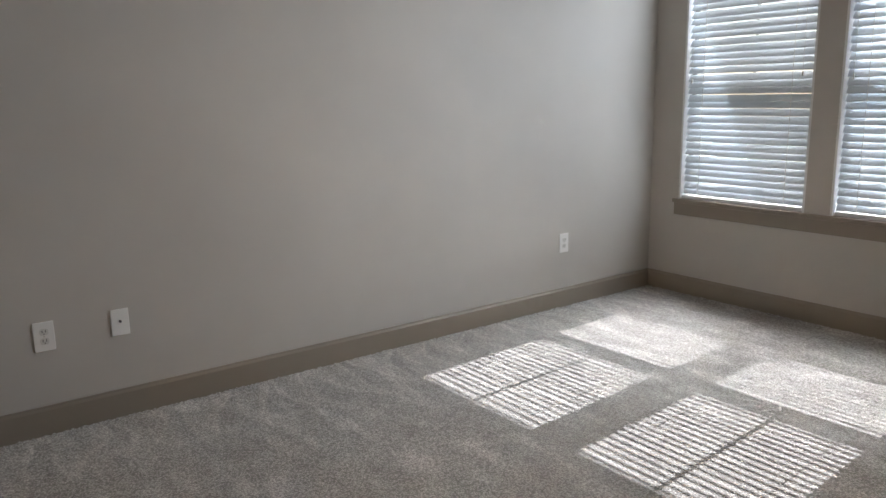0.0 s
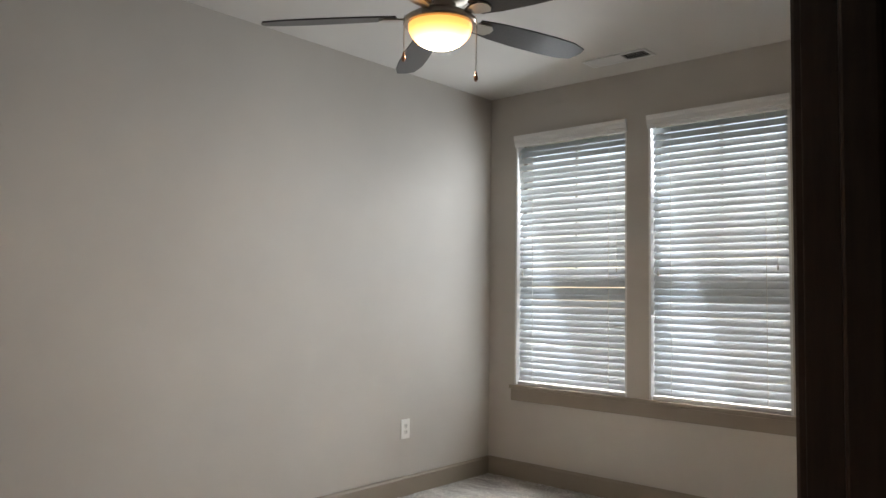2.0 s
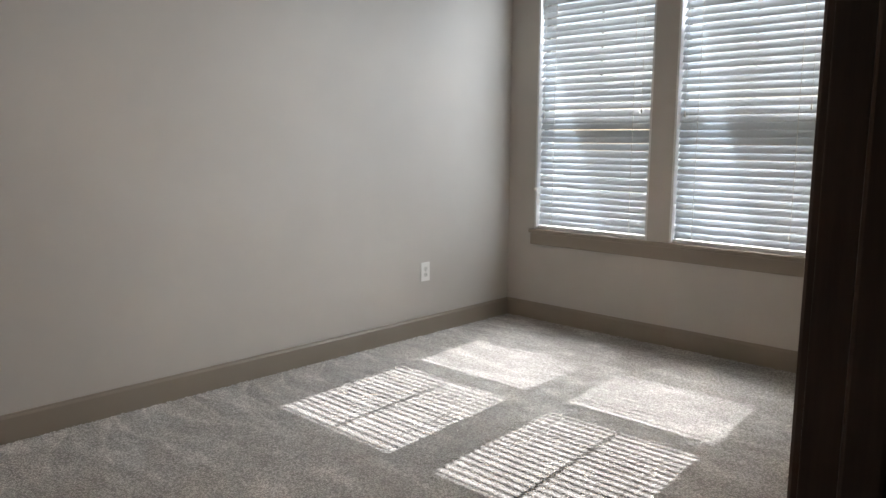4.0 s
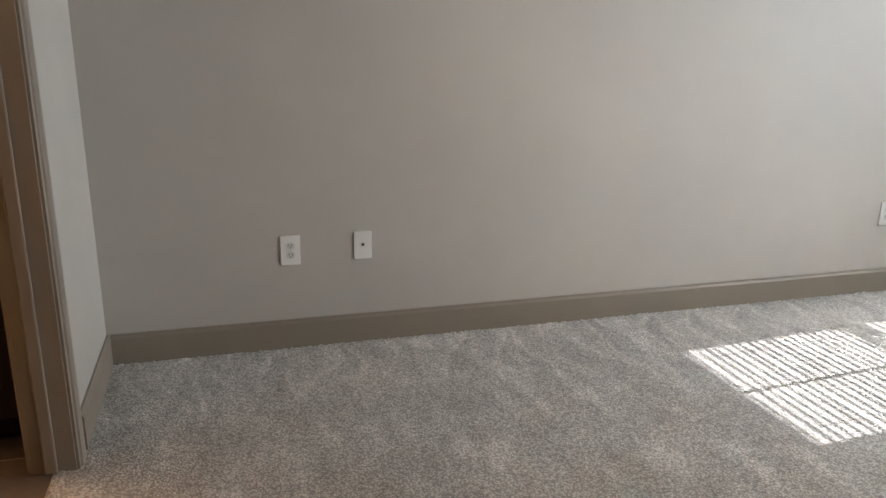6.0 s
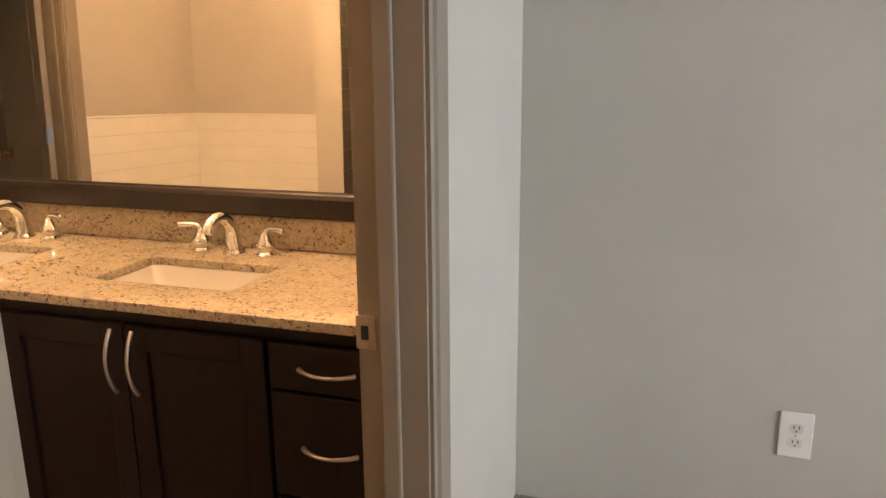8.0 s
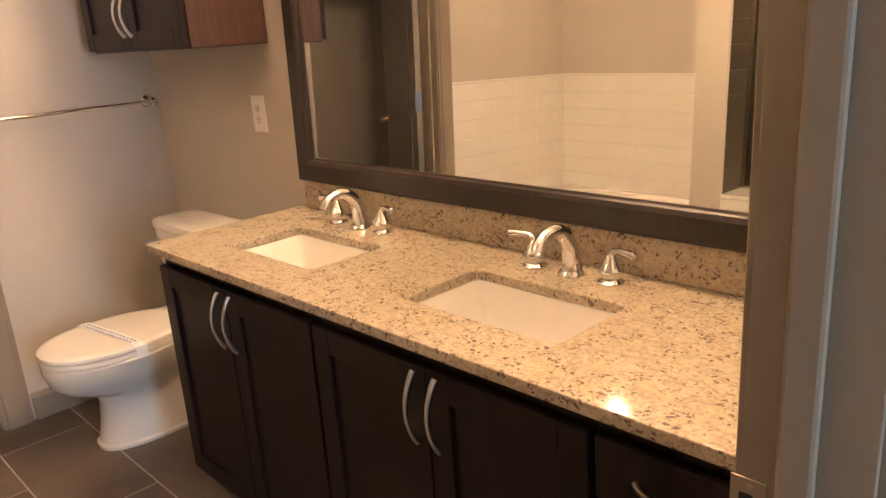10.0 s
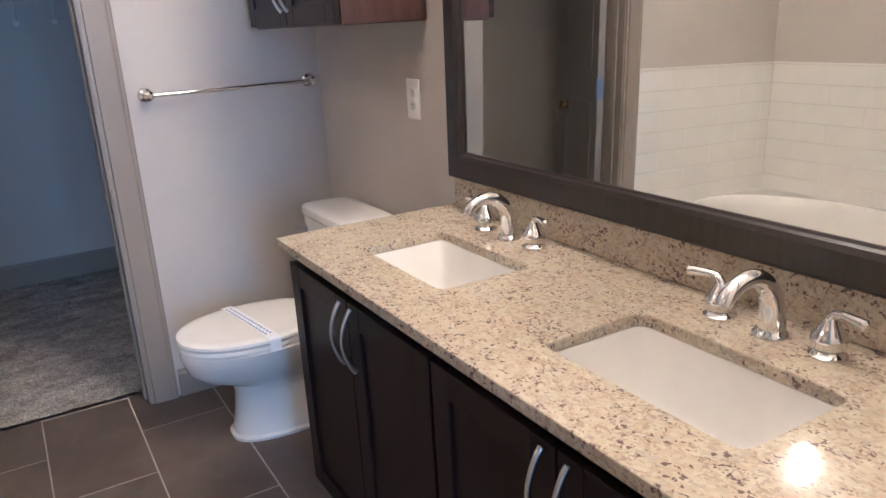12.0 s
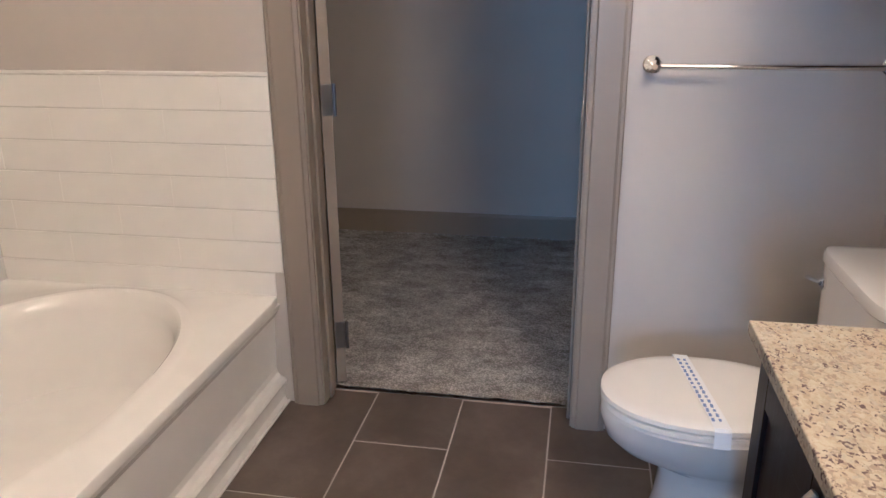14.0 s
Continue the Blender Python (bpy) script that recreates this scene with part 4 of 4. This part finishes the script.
def paper_band(cx):
    """A printed paper strip laid across the closed lid."""
    top = thing("paper_band", "white paper strip with blue print over toilet lid", "paper strip", at=(cx, 3.215, 0))
    prof = [(-0.192, 0.398), (-0.1905, 0.43), (-0.184, 0.4365), (-0.15, 0.4385), (0.0, 0.4388), (0.15, 0.4385), (0.184, 0.4365), (0.1905, 0.43), (0.192, 0.400), (0.194, 0.388)]
    rings = [[(x, y + 0.03 * x / 0.2, z) for y in (-0.019, 0.019)] + [(x * 1.003, y + 0.03 * x / 0.2, z + 0.0006) for y in (0.019, -0.019)] for x, z in [(x, z - 0.028) for x, z in prof]]
    part("strip", loft(rings), PAPER, top)
    rng = random.Random(4)
    for i in range(15):
        x = -0.15 + i * 0.0215
        for y in (-0.012, 0.004):
            w = rng.uniform(0.005, 0.009)
            part("print_mark", box(x - w, x + w, y + 0.03 * x / 0.2 - 0.0035, y + 0.03 * x / 0.2 + 0.0035, 0.4113, 0.4117), BLUE_INK, top)


paper_band(TOILET_X)


# ---- bath: tub and shower ----
def bathtub():
    top = thing("bathtub", "white acrylic garden tub with oval basin and panelled apron", "bathtub")
    x0, x1, y0, y1, z = CX1 + 0.001, -1.632, TY + 0.001, 1.925, 0.400
    cx, cy = (x0 + x1) / 2, (y0 + y1) / 2 - 0.01
    rx, ry, n = 0.650, 0.408, 96
    R = lambda zz, g: rect_ring(x0 + 0, x1, y0, y1 - g, zz, cx, cy, n, 2.15, rx, ry)
    rings = [R(z - 0.03, 0.0), R(z - 0.008, 0.0), R(z - 0.002, 0.003), R(z, 0.010)]
    for dz, k, e in ((0.0, 0.055, 2.15), (0.006, 0.045, 2.15), (0.010, 0.03, 2.15), (0.008, 0.012, 2.15), (-0.004, 0.0, 2.15), (-0.05, -0.015, 2.15), (-0.20, -0.05, 2.5), (-0.30, -0.085, 2.6), (-0.33, -0.13, 2.6), (-0.335, -0.25, 2.4)):
        rings.append(superellipse(cx, cy, z + dz, rx + k, ry + k, e, n))
    part("deck_and_basin", loft(rings, False, True), ACRYLIC, top, smooth=True)
    # apron: a swept panel between the rim and a plinth
    prof = [(1.921, z - 0.03), (1.916, 0.35), (1.898, 0.32), (1.889, 0.13), (1.892, 0.112), (1.903, 0.099), (1.917, 0.092), (1.922, 0.082), (1.920, 0.072), (1.912, 0.066), (1.911, 0.02), (1.920, 0.002), (1.80, 0.002), (1.80, z - 0.03)]
    part("apron", loft([[(x, y, zz) for y, zz in prof] for x in (x0, x1)]), ACRYLIC, top)
    part("floor_bead", box(x0, x1, 1.9215, 1.931, 0.0, 0.008, 0.002), ACRYLIC, top)
    for q in ((x0, x0 + 0.007, y0 + 0.007, 1.915), (x1 - 0.007, x1, y0 + 0.007, 1.915), (x0, x1, y0, y0 + 0.007)):
        part("wall_flange", box(*q, z - 0.001, 0.482, 0.002), ACRYLIC, top)
    overflow = part("overflow_plate", moved(lathe([(0.034, 0), (0.034, 0.004), (0.02, 0.009)], 20), pose(cx + rx - 0.045, cy, z - 0.11, 0, -80, 0)), CHROME, top, smooth=True)


bathtub()


def wall_tiles(name, label, origin, along, out, length, z0, rows, h=0.107, w=0.405, phase=0.0, material=WALL_TILE):
    """Courses of glazed tiles in running bond on a wall."""
    o, a, n = Vector(origin), Vector(along), Vector(out)
    lo, hi = o + n * 0.0005, o + a * length + n * 0.0045
    base = structure(name, box(min(lo.x, hi.x), max(lo.x, hi.x), min(lo.y, hi.y), max(lo.y, hi.y), z0, z0 + rows * h), WHITE_GROUT, label, "wall tile")
    cache = {}
    g = 0.0013
    for r in range(rows):
        u = -((r % 2) * 0.5 + phase) * w
        while u < length - 0.01:
            u0, u1 = max(u, 0.0) + 0.0001, min(u + w, length) - 0.0001
            if u1 - u0 > 0.015:
                key = round(u1 - u0, 4)
                if key not in cache:
                    bm = bmesh.new()
                    bw, bd = 0.0022, 0.0035
                    q = [[(0, 0), (key, 0), (key, h - 2 * g), (0, h - 2 * g)], [(0.0007, bw), (key - 0.0007, bw), (key - 0.0007, h - 2 * g - bw), (0.0007, h - 2 * g - bw)]]
                    rr = [[tuple(a * p + n * d + Vector((0, 0, zz))) for p, zz in ring] for ring, d in ((q[0], 0.0), (q[0], bd - 0.0015), (q[1], bd))]
                    bm = loft(rr)
                    bmesh.ops.recalc_face_normals(bm, faces=bm.faces[:])
                    me = bpy.data.meshes.new("tile")
                    bm.to_mesh(me)
                    bm.free()
                    me.materials.append(material)
                    cache[key] = me
                ob = new("tile", cache[key])
                ob.parent = base
                ob.location = o + a * u0 + n * 0.0042 + Vector((0, 0, z0 + r * h + g))
            u += w
    return base


TZ, TROWS, TH = 0.4825, 6, 0.1065
wall_tiles("tile_wall_west", "white glazed tile courses over tub on closet wall", (CX1, TY + 0.008, 0), (0, 1, 0), (1, 0, 0), 1.945 - TY - 0.008, TZ, TROWS, TH, phase=0.3)
wall_tiles("tile_wall_south", "white glazed tile courses over the tub", (CX1 + 0.008, TY, 0), (1, 0, 0), (0, 1, 0), 1.45, TZ, TROWS, TH, phase=0.1)
for nm, b in (("trim_tile_west", (CX1 + 0.0005, CX1 + 0.011, TY + 0.012, 1.947)), ("trim_tile_south", (CX1 + 0.0005, -1.632, TY + 0.0005, TY + 0.011))):
    structure(nm, box(*b, TZ + TROWS * TH, TZ + TROWS * TH + 0.013, 0.003), WALL_TILE, "white bullnose trim on top of the tile", "trim")
structure("wall_shower_knee", box(-1.484, WX0 - 0.001, 1.66, 1.895, 0, 0.64), WHITE_GROUT, "low tiled shower wall", "wall")
wall_tiles("tile_shower_knee", "white glazed tile on the low shower wall", (-1.484, 1.895, 0), (1, 0, 0), (0, 1, 0), 1.188, 0.0, 6, TH, phase=0.2)
structure("trim_shower_sill", box(-1.484, WX0 - 0.001, 1.65, 1.905, 0.6405, 0.658, 0.003), ACRYLIC, "white sill on the low shower wall", "trim")
wall_tiles("tile_shower_south", "grey-brown glazed tile in the shower", (-1.485, TY, 0), (1, 0, 0), (0, 1, 0), 1.19, 0.0, 20, TH, phase=0.2, material=SHOWER_TILE)
wall_tiles("tile_shower_jamb", "grey-brown glazed tile beside the shower glass", (-1.485, 1.718, 0), (0, 1, 0), (1, 0, 0), 0.18, 0.6585, 17, TH, phase=0.5, material=SHOWER_TILE)


def shower_glass():
    top = thing("shower_glass", "clear shower glass panel in a dark metal frame", "shower screen")
    part("pane", box(-1.462, -0.322, 1.698, 1.704, 0.672, 1.93), GLASS, top)
    for q in ((-1.4835, -1.462, 0.6585, 1.95), (-0.322, -0.298, 0.6585, 1.95)):
        part("frame_post", box(q[0], q[1], 1.687, 1.715, q[2], q[3], 0.002), BRONZE, top)
    for q in ((0.6585, 0.672), (1.93, 1.95)):
        part("frame_rail", box(-1.4618, -0.3222, 1.687, 1.715, q[0], q[1], 0.002), BRONZE, top)


shower_glass()


# ---- closet ----
def closet_shelf():
    top = thing("wire_shelf", "white wire closet shelf on angled wall braces", "shelf")
    x0, x1, z, y0, y1 = KX + 0.012, KX + 0.31, 1.76, TY + 0.03, MY - 0.03
    for y in (2.233, 2.798, 2.987):
        brace = part("brace", tube([(x0, y, 1.465), (x0 + 0.012, y, 1.475), (x1 - 0.01, y, z - 0.012)], 0.0045, 8), WHITE_TRIM, top)
        part("brace_foot", moved(lathe([(0.017, 0), (0.016, 0.005), (0.006, 0.009)], 16), pose(KX + 0.0005, y, 1.465, 0, 90, 0)), WHITE_TRIM, brace)
    for x, zz in ((x0, z), (x0 + 0.1, z), (x0 + 0.2, z), (x1, z), (x1, z - 0.028)):
        part("rail_wire", tube([(x, y0, zz), (x, y1, zz)], 0.003, 6), WHITE_TRIM, top)
    n = 60
    for i in range(n + 1):
        y = y0 + (y1 - y0) * i / n
        part("deck_wire", tube([(x0, y, z + 0.004), (x1 + 0.002, y, z + 0.004), (x1 + 0.004, y, z - 0.028)], 0.0016, 5), WHITE_TRIM, top)


closet_shelf()


# ---- floor tiles ----
def floor_tiles():
    base = bpy.data.objects["floor_bath"]
    cache = {}
    y_line, w, l, g = 2.2215, 0.3075, 0.615, 0.0022
    for c in range(-5, 5):
        y0, y1 = max(y_line + c * w, TY), min(y_line + (c + 1) * w, MY)
        if y1 - y0 < 0.02:
            continue
        x = -2.887 - 2 * l - (0 if c % 2 == 0 else l / 2)
        while x < -0.235:
            x0, x1 = max(x, -3.204), min(x + l, -0.2355)
            if x1 - x0 > 0.02:
                key = (round(x1 - x0, 4), round(y1 - y0, 4))
                if key not in cache:
                    a, b, e = key[0] / 2 - g, key[1] / 2 - g, 0.0016
                    rr = [[(-p, -q, z), (p, -q, z), (p, q, z), (-p, q, z)] for p, q, z in ((a, b, -0.003), (a, b, -0.0012), (a - e, b - e, 0.0))]
                    bm = loft(rr)
                    bmesh.ops.recalc_face_normals(bm, faces=bm.faces[:])
                    me = bpy.data.meshes.new("floor_tile")
                    bm.to_mesh(me)
                    bm.free()
                    me.materials.append(FLOOR_TILE)
                    cache[key] = me
                ob = new("floor_tile", cache[key])
                ob.parent = base
                ob.location = ((x0 + x1) / 2, (y0 + y1) / 2, 0.0)
            x += l


floor_tiles()
